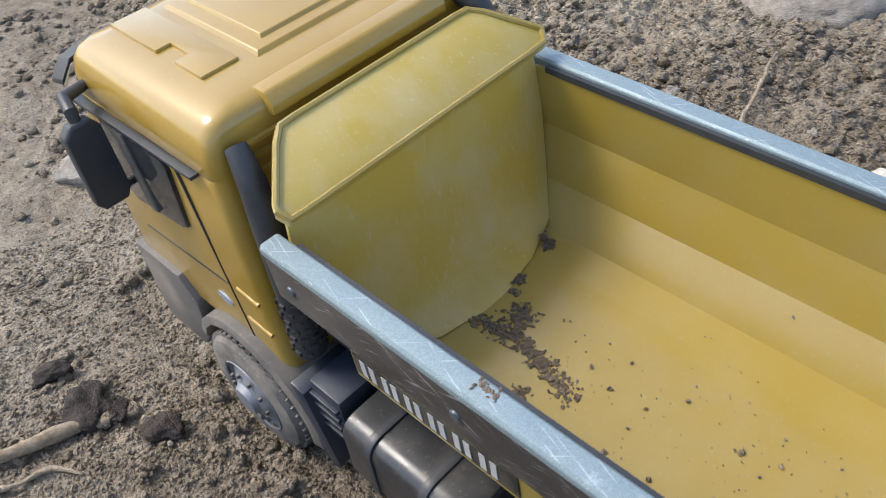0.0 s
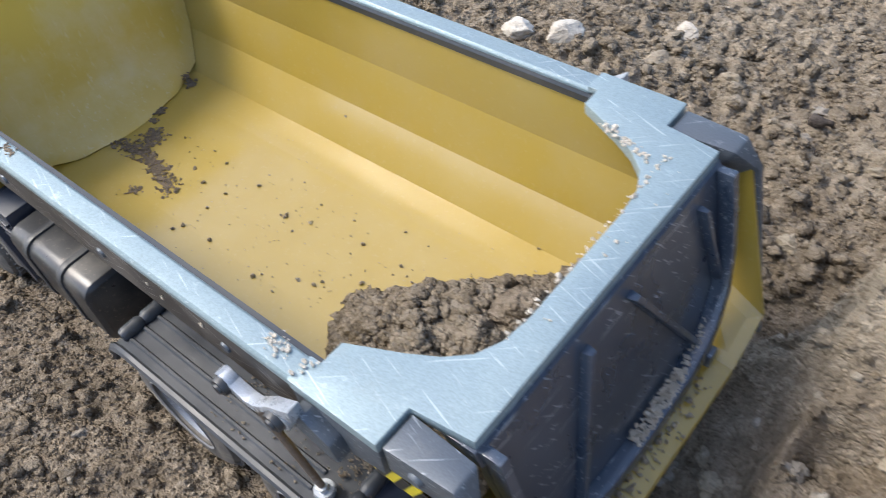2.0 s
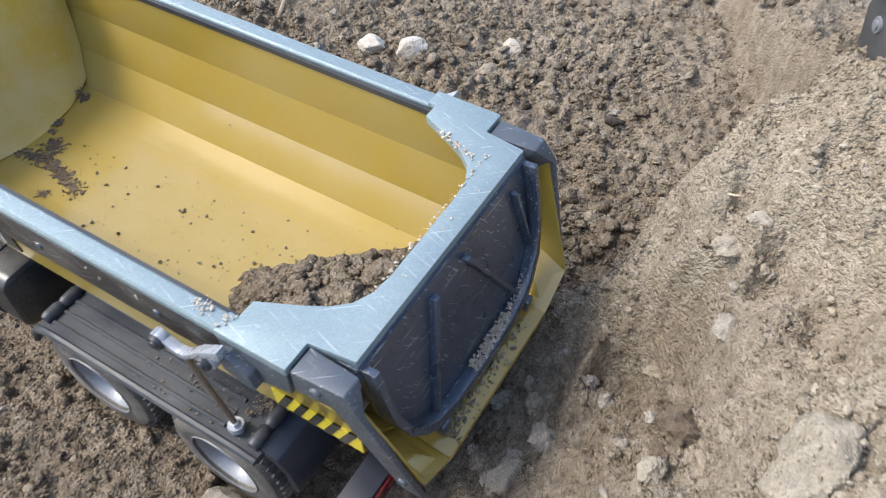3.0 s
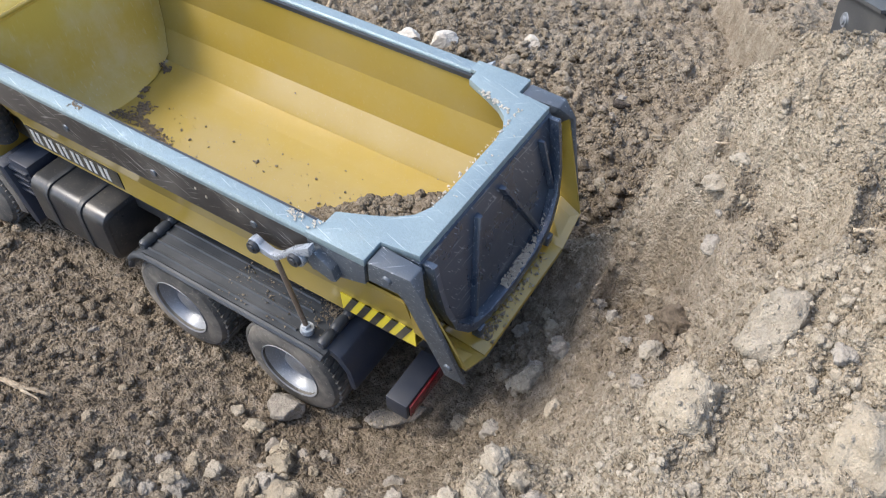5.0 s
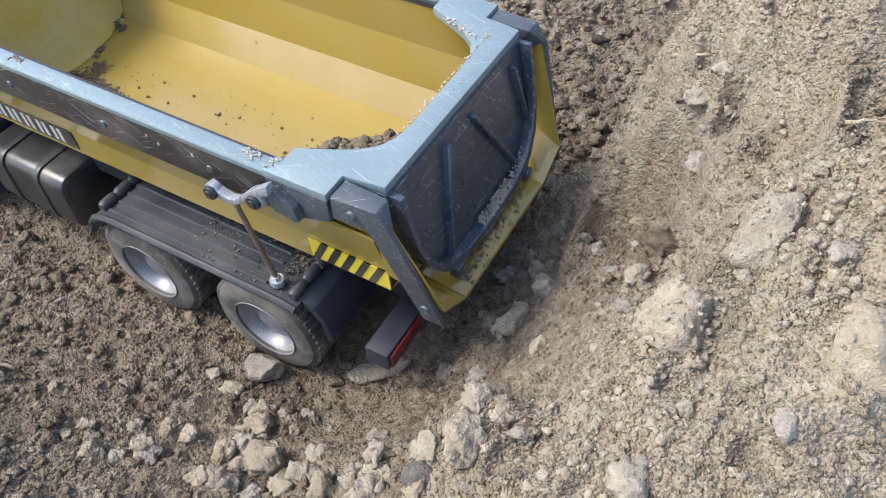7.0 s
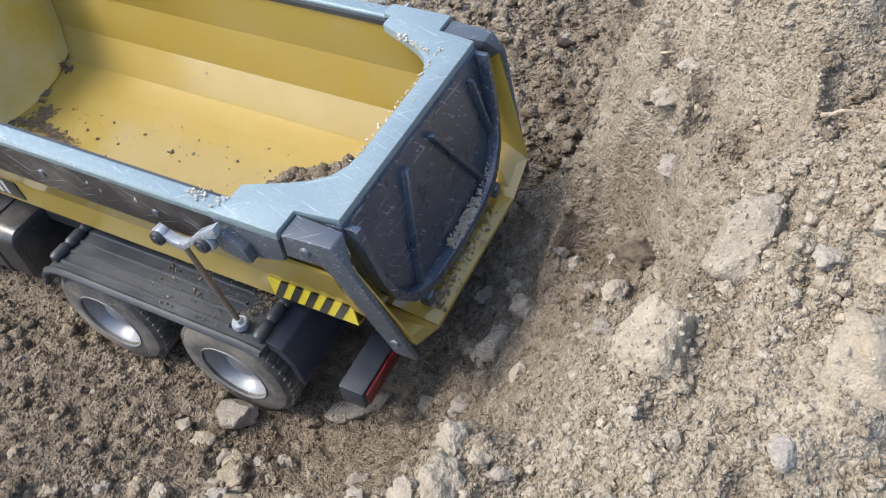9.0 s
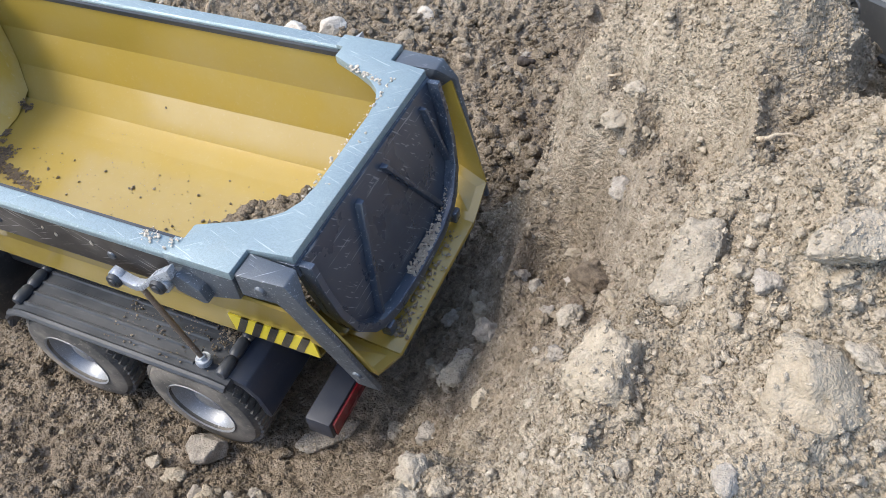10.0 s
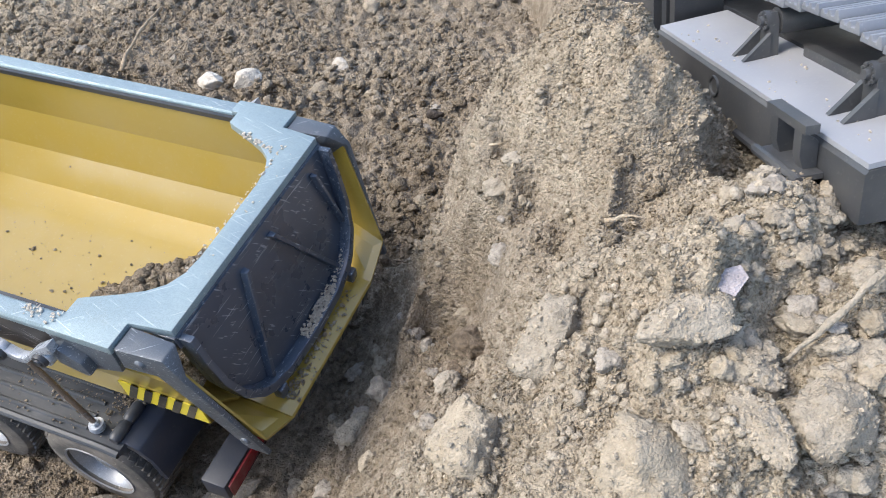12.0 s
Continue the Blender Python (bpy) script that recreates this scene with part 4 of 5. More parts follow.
# ---- the toy excavator behind the heap ----
U3 = Vector((0.5125 * 0.951, -0.8587 * 0.951, 0.309)).normalized()
N3 = Vector((0.8587, 0.5125, 0.0))
W3 = U3.cross(N3)
W3 = W3 if W3.z > 0 else -W3
EX = Matrix(((U3.x, N3.x, W3.x, 0.2115), (U3.y, N3.y, W3.y, 0.2405), (U3.z, N3.z, W3.z, 0.2490), (0, 0, 0, 1)))
digger = thing("toy_excavator", "grey toy excavator undercarriage with ribbed tracks, half behind the heap", "toy excavator")
digger.matrix_world = EX


def epart(name, bm, mat, parent=None, label="", bevel=0.0, smooth=True):
    return part(name, bm, mat, parent or digger, label, bevel, smooth)


bm = bmesh.new()
prism(bm, [(0.000, -0.0165), (0.046, -0.0165), (0.046, 0.0105), (0.0015, 0.0070), (0.0, 0.0055)], "x", -0.082, 0.142)
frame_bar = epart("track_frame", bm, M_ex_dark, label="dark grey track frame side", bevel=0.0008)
bm = bmesh.new()
prism(bm, [(0.0016, 0.0072), (0.0445, 0.0107), (0.0445, 0.0130), (0.0016, 0.0096)], "x", -0.081, 0.141)
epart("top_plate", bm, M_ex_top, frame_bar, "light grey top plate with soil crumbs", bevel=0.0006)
bm = bmesh.new()   # lower flange
prism(bm, [(-0.0030, -0.0180), (0.046, -0.0180), (0.046, -0.0158), (-0.0030, -0.0158)], "x", -0.060, 0.131)
epart("lower_flange", bm, M_ex_dark, frame_bar, bevel=0.0006)
bm = bmesh.new()
lathe_y(bm, [(0.0001, 0.0006), (0.0040, 0.0006), (0.0044, -0.0010), (0.0056, -0.0012), (0.0058, 0.0006)], (0.004, 0.0, -0.002), 24)
epart("side_port", bm, M_ex_dark, frame_bar, "oval port in the frame side")
bm = bmesh.new()   # step bracket
box(bm, (0.080, -0.0095, 0.0125), (0.113, -0.0030, 0.0165))
for u in (0.083, 0.103):
    prism(bm, [(-0.0085, 0.0130), (-0.0005, 0.0070), (-0.0005, -0.0065), (-0.0060, -0.0065), (-0.0085, 0.0010)], "x", u, u + 0.006)
box(bm, (0.080, -0.0120, -0.0075), (0.115, -0.0005, -0.0050))
tube(bm, [(0.078, -0.0125, -0.0065), (0.117, -0.0125, -0.0065)], 0.0024, 8)
epart("step", bm, M_ex_dark, frame_bar, "dark step bracket with dust", bevel=0.0008)
for u in (0.004, 0.098):
    bm = bmesh.new()
    prism(bm, [(u - 0.0065, 0.0115), (u + 0.0065, 0.0115), (u + 0.0050, 0.0300), (u + 0.0025, 0.0335), (u - 0.0025, 0.0335), (u - 0.0050, 0.0300)], "y", 0.0260, 0.0310)
    for d in (-0.0072, 0.0040):
        prism(bm, [(0.0120, 0.0108), (0.0262, 0.0108), (0.0262, 0.0240)], "x", u + d, u + d + 0.0028)
    bracket = epart("roller_bracket", bm, M_ex_dark, frame_bar, "dark roller bracket with gussets", bevel=0.0006)
    bm = bmesh.new()
    lathe_y(bm, [(0.0001, -0.002), (0.0022, -0.002), (0.0026, 0.0), (0.0052, 0.0), (0.0052, 0.003)], (u, 0.0245, 0.0290), 20)
    for k in range(7):
        a = 2 * math.pi * k / 7
        lathe_y(bm, [(0.0009, -0.0008), (0.0010, 0.001)], (u + 0.0041 * math.cos(a), 0.0245, 0.0290 + 0.0041 * math.sin(a)), 6)
    epart("roller_cap", bm, M_ex_dark, frame_bar, "bolted roller cap")
    bm = bmesh.new()
    lathe_y(bm, [(0.0070, 0.0), (0.0070, 0.060)], (u, 0.032, 0.0280), 20)
    epart("carrier_roller", bm, M_ex_dark, frame_bar)
bm = bmesh.new()
box(bm, (-0.150, 0.046, -0.020), (0.128, 0.110, 0.014))
epart("inner_frame", bm, M_black, bevel=0.002)
bm = bmesh.new()
box(bm, (0.020, 0.0395, 0.0125), (0.090, 0.0460, 0.0175))
epart("grease_rail", bm, M_ex_dark, bevel=0.001)


def shoe(u, w, tilt):
    b = bmesh.new()
    sec = [(-0.0078, -0.0016), (0.0078, -0.0016), (0.0078, 0.0004), (0.0068, 0.0042), (0.0048, 0.0042), (0.0036, 0.0008), (0.0012, 0.0008), (0.0004, 0.0032), (-0.0014, 0.0032), (-0.0022, 0.0008), (-0.0044, 0.0008), (-0.0052, 0.0026), (-0.0070, 0.0026), (-0.0078, 0.0004)]
    m = Matrix.Translation((u, 0, w)) @ Matrix.Rotation(tilt, 4, "Y")
    prism(b, sec, "y", 0.030, 0.112, m)
    epart("track_shoe", b, M_shoe, digger, "grey ribbed track shoe", bevel=0.0006)


for k in range(22):
    u = -0.1606 + 0.0166 * k
    shoe(u, 0.0400 + 0.0022 * math.cos((u - 0.05) * 55), 0.03 * math.sin(u * 80))
for k in range(18):
    shoe(-0.172 + 0.0166 * k, -0.0350, math.pi)
for k in range(7):   # the track going round the end wheel
    a = radians(100 + 26 * k)
    shoe(-0.174 + 0.036 * math.cos(a), 0.0030 + 0.036 * math.sin(a), math.pi / 2 - a)
bm = bmesh.new()
lathe_y(bm, [(0.0060, 0.030), (0.0065, 0.024), (0.0110, 0.023), (0.0125, 0.030), (0.0270, 0.034), (0.0285, 0.048), (0.0285, 0.092)], (-0.174, 0.0, 0.0030), 32)
epart("end_wheel", bm, M_ex_dark, label="dark track end wheel with hub")

bm = bmesh.new()   # plate over the end wheel, with a ringed bolt
prism(bm, [(-0.192, -0.016), (-0.198, -0.006), (-0.196, 0.018), (-0.188, 0.0290), (-0.124, 0.0290), (-0.116, 0.024), (-0.116, -0.016)], "y", 0.010, 0.016)
end_plate = epart("end_plate", bm, M_ex_dark, label="dark grey plate over the track end, crumbs on top", bevel=0.0010)
bm = bmesh.new()
prism(bm, [(-0.188, 0.0285), (-0.120, 0.0285), (-0.120, 0.0310), (-0.188, 0.0310)], "y", 0.006, 0.034)
epart("plate_flange", bm, M_ex_dark, end_plate, bevel=0.0008)
bm = bmesh.new()
lathe_y(bm, [(0.0001, -0.0020), (0.0030, -0.0020), (0.0034, -0.0008), (0.0052, -0.0008), (0.0060, 0.0020)], (-0.178, 0.0095, 0.0095), 24)
epart("ring_bolt", bm, M_shoe, end_plate, "pale ringed bolt")
for u in (-0.108, -0.094):
    bm = bmesh.new()
    prism(bm, [(u - 0.004, -0.014), (u + 0.004, -0.014), (u + 0.004, 0.022), (u - 0.004, 0.026)], "y", 0.014, 0.046)
    epart("frame_strut", bm, M_black, bevel=0.0010)

# ---- stones, twigs and other things lying about ----
def ico(sub):
    b = bmesh.new()
    bmesh.ops.create_icosphere(b, subdivisions=sub, radius=1.0)
    v = np.array([p.co[:] for p in b.verts])
    f = [[q.index for q in p.verts] for p in b.faces]
    b.free()
    return v, f


ICO = {k: ico(k) for k in (1, 2, 4)}


def rock_mesh(name, size, mat, seed, cuts=9, rough=0.10, sub=4):
    """An angular lump: a ball cut by random planes, with uneven skin."""
    rnd = np.random.RandomState(seed)
    v, f = ICO[sub]
    v = v.copy()
    for _ in range(cuts):
        n_ = rnd.normal(size=3)
        n_ /= np.linalg.norm(n_)
        d = v @ n_ - rnd.uniform(0.55, 0.88)
        v = v - np.outer(np.clip(d, 0, None) * 0.92, n_)
    off = rnd.rand(3) * 50
    for i, p in enumerate(v):
        q = Vector(p * 1.6 + off)
        v[i] = p * (1 + rough * noise.noise(q) * 1.6 + rough * 0.7 * noise.noise(q * 3.1) + rough * 0.55 * noise.noise(q * 8.0) + rough * 0.35 * noise.noise(q * 17.0))
    return mesh_from(name, (v * np.array(size) / 2).tolist(), f, mat, True)


def set_rock(name, label, category, at, size, mat, seed, turn=0.0, sink=0.25, lift=None, cuts=9, rough=0.10, group="", tilt=(0, 0)):
    ob = new(name, rock_mesh(name, size, mat, seed, cuts, rough))
    z = float(ground_height(at[0], at[1], False)) if lift is None else lift
    ob.matrix_world = pose(at[0], at[1], z + size[2] * (0.5 - sink), tilt[0], tilt[1], turn)
    return tagged(ob, label, category, group)


BIG = "pale rocks on the heap"
set_rock("rock", "large pale angular rock half buried in the heap", "rock", (0.1755, 0.061), (0.044, 0.038, 0.034), M_rock, 11, 25, 0.48, rough=0.16, tilt=(0, -30), group=BIG)
set_rock("rock", "rounded pale clay-covered rock on the heap", "rock", (0.1565, 0.0125), (0.04, 0.037, 0.034), M_clay, 12, 60, 0.48, rough=0.16, tilt=(10, -25), group=BIG, cuts=7)
set_rock("rock", "big rough pale boulder low on the heap", "rock", (0.2305, 0.012), (0.047, 0.046, 0.04), M_clay, 13, 10, 0.45, rough=0.16, group=BIG, cuts=7)
set_rock("rock", "lumpy grey-beige rock among rubble", "rock", (0.285, 0.0385), (0.038, 0.03, 0.026), M_rock, 14, 40, 0.35, rough=0.17, group=BIG)
set_rock("stone_slab", "thin pale tilted slab of broken clay", "stone slab", (0.2265, 0.05), (0.04, 0.026, 0.009), M_rock, 15, 35, 0.15, cuts=12, rough=0.15, tilt=(24, -12))
b_ = bmesh.new()
prism(b_, [(-0.0055, -0.003), (0.001, -0.006), (0.0065, 0.001), (0.004, 0.006), (-0.003, 0.0045)], "z", 0.0, 0.0022)
me = bpy.data.meshes.new("shard")
b_.to_mesh(me)
b_.free()
me.materials.append(M_shard)
ob = new("shard", me)
ob.matrix_world = pose(0.2405, 0.0710, float(ground_height(0.2405, 0.0710, False)) + 0.0045, 24, -8, 15)
tagged(ob, "flat mauve-grey broken shard", "shard")
set_rock("rock", "round beige stone on the crest of the heap", "rock", (0.210, 0.174), (0.018, 0.017, 0.016), M_clay, 17, 0, 0.2, lift=0.266, group=BIG)
set_rock("rock", "long pale rock edge beside the slab", "rock", (0.256, 0.0505), (0.024, 0.016, 0.016), M_rock, 18, -35, 0.3, group=BIG)
set_rock("rock", "flat grey-beige flake leaning on rubble", "rock", (0.261, 0.025), (0.034, 0.018, 0.01), M_rock, 19, -50, 0.1, cuts=13, group=BIG, tilt=(20, 0))
set_rock("stone", "squarish brown stone beside the rear wheel", "stone", (-0.0925, -0.022), (0.028, 0.024, 0.022), M_grey_stone, 21, 20, 0.15)
set_rock("stone", "small round stone on the track", "stone", (-0.118, -0.043), (0.012, 0.010, 0.009), M_rock, 22, 0, 0.2)
set_rock("stone_slab", "flat grey slab under the rear lamp", "stone slab", (-0.025, 0.019), (0.044, 0.022, 0.008), M_grey_stone, 23, 40, 0.2, cuts=12)
WHITE = "white stones on the far side"
set_rock("white_stone", "chalky white broken stone", "stone", (-0.241, 0.357), (0.028, 0.021, 0.016), M_white_stone, 24, 0, 0.25, group=WHITE)
set_rock("white_stone", "chalky white lump with sharp edges", "stone", (-0.205, 0.366), (0.032, 0.022, 0.018), M_white_stone, 25, 40, 0.25, group=WHITE)
set_rock("white_stone", "small pale stone in clods", "stone", (-0.134, 0.418), (0.022, 0.018, 0.014), M_white_stone, 26, 10, 0.3, group=WHITE)
set_rock("white_stone", "flat pale reddish stone far back", "stone", (-0.150, 0.520), (0.026, 0.020, 0.014), M_clay, 27, 10, 0.3, group=WHITE)
set_rock("rock", "large grey rock face beyond the truck", "rock", (-0.40, 0.555), (0.14, 0.10, 0.05), M_grey_stone, 28, 20, 0.45)
set_rock("rock", "pale round rock beyond the cab", "rock", (-0.780, 0.045), (0.050, 0.042, 0.030), M_grey_stone, 29, 0, 0.35)
LUMP = "dark lumps beside the front wheel"
for k, (x, y, s_) in enumerate(((-0.522, -0.078, 0.040), (-0.478, -0.052, 0.030), (-0.563, -0.080, 0.026), (-0.506, -0.066, 0.022))):
    set_rock("dark_lump", "dark burnt-looking lump of earth", "lump", (x, y), (s_, s_ * 0.75, s_ * 0.5), M_char, 31 + k, 40 * k, 0.3, rough=0.2, group=LUMP)
set_rock("pebble", "smooth dark grey oval pebble", "pebble", (0.0714, -0.0755), (0.019, 0.015, 0.013), M_dark_pebble, 36, 30, 0.2, cuts=0, rough=0.03)
set_rock("stone", "blue-grey flat stone on the heap foot", "stone", (0.2059, -0.0312), (0.01, 0.014, 0.006), M_grey_stone, 37, 20, 0.1, cuts=12)

# single lumps that stand out: the near foot of the heap, the shaded hollow, the rubble by the excavator
NEAR_LUMPS = ((-0.0378, -0.0822, 0.029), (-0.0088, -0.0827, 0.019), (0.0876, -0.0612, 0.023), (0.0129, -0.0871, 0.021), (0.0426, -0.0782, 0.016), (-0.0133, -0.0930, 0.017),
              (0.0983, -0.0422, 0.013), (0.0835, -0.0388, 0.020), (-0.0612, -0.0625, 0.018), (-0.1220, -0.1331, 0.016), (-0.0913, -0.0919, 0.015), (-0.1012, -0.1144, 0.016), (0.0273, -0.0810, 0.013), (0.1643, -0.0641, 0.021))
HOLLOW_LUMPS = ((0.1419, 0.0694, 0.010), (0.0869, 0.1113, 0.011), (0.1230, 0.0687, 0.010), (0.0547, 0.0616, 0.020), (0.0650, 0.0837, 0.020), (0.1263, 0.0840, 0.022), (0.1031, 0.1369, 0.011), (0.2041, 0.0422, 0.013))
RUBBLE_LUMPS = ((0.2953, 0.0624, 0.018), (0.2830, 0.0514, 0.015), (0.2896, 0.0890, 0.016), (0.2913, 0.0774, 0.013), (0.2691, 0.0780, 0.016), (0.2445, 0.0432, 0.010), (0.2964, 0.0290, 0.018))
k = 0
for group, lumps, mats, label in (("lumps at the near foot", NEAR_LUMPS, (M_clay, M_rock, M_clay), "rough pale lump of dry clay at the heap foot"),
                                  ("lumps in the hollow", HOLLOW_LUMPS, (M_grey_stone, M_mud, M_clay), "grey-brown lump of earth lying in the hollow"),
                                  ("lumps in the rubble", RUBBLE_LUMPS, (M_rock, M_clay), "pale rounded lump in the rubble beside the excavator")):
    for x, y, size_ in lumps:
        set_rock("stone", label, "stone", (x, y), (size_ * (0.90 + 0.12 * (k % 3)), size_ * 0.88, size_ * (0.62 + 0.07 * (k % 4))), mats[k % len(mats)], 400 + k, 47 * k, 0.25, cuts=5, rough=0.24, group=group)
        k += 1

# loose stones of middle size: at the foot of the heap, in the hollow, and in the rubble by the excavator
rnd = np.random.RandomState(5)
ROWS_OF_STONES = (
    ("stones along the heap foot", 34, (-0.16, 0.11), (-0.135, -0.035), (0.006, 0.019), (M_rock, M_clay, M_grey_stone), "pale dusty stone at the foot of the heap"),
    ("stones in the hollow", 30, (0.02, 0.13), (0.02, 0.17), (0.005, 0.016), (M_grey_stone, M_rock, M_clay), "grey-brown stone lying in the shaded hollow"),
    ("grey stones at the near foot", 30, (-0.07, 0.085), (-0.112, -0.062), (0.007, 0.020), (M_rock, M_grey_stone, M_clay), "pale grey dusty stone in a loose row"),
    ("rubble by the excavator", 170, (0.238, 0.33), (0.02, 0.17), (0.005, 0.016), (M_rock, M_grey_stone, M_rock, M_clay), "pale rubble stone near the excavator"),
    ("stones on the heap", 26, (0.10, 0.25), (-0.05, 0.20), (0.004, 0.012), (M_clay, M_rock), "small pale stone on the dry heap"),
    ("stones on the far ground", 34, (-0.50, 0.05), (0.22, 0.56), (0.006, 0.017), (M_grey_stone, M_rock, M_clay), "small stone among the far clods"),
    ("stones on the near track", 26, (-0.50, -0.03), (-0.15, -0.03), (0.004, 0.010), (M_grey_stone, M_clay, M_rock), "small stone on the brown track"),
)
seed = 100
for group, count, xs, ys, ss, mats, label in ROWS_OF_STONES:
    for k in range(count):
        x, y = rnd.uniform(*xs), rnd.uniform(*ys)
        s_ = ss[0] + (ss[1] - ss[0]) * rnd.rand() ** 2.2
        seed += 1
        ob = new("stone", rock_mesh("stone", (s_ * rnd.uniform(0.85, 1.35), s_, s_ * rnd.uniform(0.55, 0.85)), mats[rnd.randint(len(mats))], seed, 10, 0.26, 4 if s_ > 0.007 else 2))
        ob.matrix_world = pose(x, y, float(ground_height(x, y, False)) + s_ * 0.06, rnd.uniform(-25, 25), rnd.uniform(-25, 25), rnd.uniform(0, 360))
        tagged(ob, label, "stone", group)


def twig(name, label, category, places, radius, mat, straight=False):
    b = bmesh.new()
    pts = []
    for (x, y, h), (x1, y1, h1) in zip(places, places[1:]):
        for k in range(5):
            a = k / 5
            px, py = x + (x1 - x) * a, y + (y1 - y) * a
            pts.append((px + 0.0012 * math.sin(9 * a + x * 70), py + 0.0012 * math.cos(7 * a + y * 90), (float(ground_height(px, py, False)) if not straight else (1 - a) * float(ground_height(x, y, False)) + a * float(ground_height(x1, y1, False))) + h + (h1 - h) * a))
    tube(b, pts, [radius * (0.75 + 0.45 * math.sin(0.7 * i + 1) ** 2) * (1 - 0.5 * i / len(pts)) for i in range(len(pts))], 8)
    me_ = bpy.data.meshes.new(name)
    b.to_mesh(me_)
    b.free()
    me_.materials.append(mat)
    me_.polygons.foreach_set("use_smooth", [True] * len(me_.polygons))
    return tagged(new(name, me_), label, category)


twig("stick", "short pale dry stick poking from the heap", "stick", [(0.088, 0.196, 0.004), (0.114, 0.186, 0.008)], 0.0013, M_wood, True)
twig("stick", "short brown twig on the heap face", "stick", [(0.186, 0.100, 0.004), (0.206, 0.104, 0.008)], 0.0010, M_wood, True)
twig("bark", "curled strip of pale dry bark among the lumps", "bark", [(0.0330, -0.0640, 0.010), (0.0406, -0.0690, 0.014), (0.0440, -0.0790, 0.006)], 0.0028, M_rock)
twig("root", "bleached frayed root end on the soil", "root", [(-0.285, -0.132, 0.004), (-0.240, -0.1216, 0.008), (-0.2076, -0.112, 0.004)], 0.0026, M_wood)
twig("root", "thin bleached root strand", "root", [(-0.235, -0.120, 0.007), (-0.208, -0.122, 0.003)], 0.0012, M_wood)
twig("branch", "thick pale dry branch lying on the soil", "branch", [(-0.522, -0.165, 0.004), (-0.5136, -0.098, 0.006), (-0.500, -0.064, 0.003)], 0.0060, M_wood)
twig("branch", "thin pale dry twig beside the branch", "branch", [(-0.500, -0.150, 0.003), (-0.492, -0.110, 0.004), (-0.470, -0.098, 0.002)], 0.0022, M_wood)
twig("twig", "thin grey twig beyond the truck", "twig", [(-0.338, 0.345, 0.006), (-0.352, 0.400, 0.010), (-0.372, 0.470, 0.006)], 0.0020, M_wood)
twig("cable", "grey dusty strip of plastic across the rubble", "plastic strip", [(0.310, 0.112, 0.010), (0.293, 0.088, 0.012), (0.276, 0.066, 0.012), (0.262, 0.055, 0.006)], 0.0020, M_rock)
twig("leaf", "curled brown dry leaf on the far clods", "leaf", [(-0.020, 0.368, 0.006), (-0.004, 0.366, 0.008)], 0.0040, M_char)


# ---- clods and crumbs too many to count ----
def scatter(name, label, places, sizes, flat, sub, seed_, mat, dry):
    """Many uneven lumps in one mesh. places: x, y, z of the centres."""
    r = np.random.RandomState(seed_)
    v0, f0 = ICO[sub]
    n_, m_ = len(places), len(v0)
    out = np.repeat(v0[None], n_, 0) * (1 + 0.85 * (r.rand(n_, m_, 1) - 0.5)) + 0.22 * (r.rand(n_, m_, 3) - 0.5)
    out *= np.stack([r.uniform(0.8, 1.3, n_), r.uniform(0.8, 1.3, n_), r.uniform(*flat, n_)], -1)[:, None]
    a = r.rand(n_) * 2 * math.pi
    t = (r.rand(n_) - 0.5) * 1.2
    ca, sa, ct, st = np.cos(a)[:, None], np.sin(a)[:, None], np.cos(t)[:, None], np.sin(t)[:, None]
    x, y, z = out[..., 0], out[..., 1], out[..., 2]
    x, z = x * ct - z * st, x * st + z * ct
    x, y = x * ca - y * sa, x * sa + y * ca
    out = np.stack([x, y, z], -1) * (sizes[:, None, None] / 2) + np.asarray(places)[:, None]
    faces = (np.asarray(f0)[None] + (np.arange(n_) * m_)[:, None, None]).reshape(-1, 3)
    me_ = bpy.data.meshes.new(name)
    me_.vertices.add(n_ * m_)
    me_.vertices.foreach_set("co", out.reshape(-1).astype(np.float32))
    me_.loops.add(faces.size)
    me_.loops.foreach_set("vertex_index", faces.reshape(-1).astype(np.int32))
    me_.polygons.add(len(faces))
    me_.polygons.foreach_set("loop_start", np.arange(0, faces.size, 3, dtype=np.int32))
    me_.update(calc_edges=True)
    me_.polygons.foreach_set("use_smooth", [sub > 1] * len(faces))
    me_.materials.append(mat)
    me_.attributes.new("dry", "FLOAT", "POINT").data.foreach_set("value", np.repeat(dry, m_).astype(np.float32))
    return tagged(new(name, me_), label, name.replace("_", " "), kind="stuff")


def field(n_, xs, ys, keep, seed_):
    r = np.random.RandomState(seed_)
    x, y = r.uniform(*xs, n_), r.uniform(*ys, n_)
    k = keep(x, y) > r.rand(n_)
    return x[k], y[k], r.rand(int(k.sum()))


def clear_of_truck(x, y):
    return np.where((x > -0.56) & (x < 0.0) & (y > 0.02) & (y < 0.165), 0.15, 1.0)


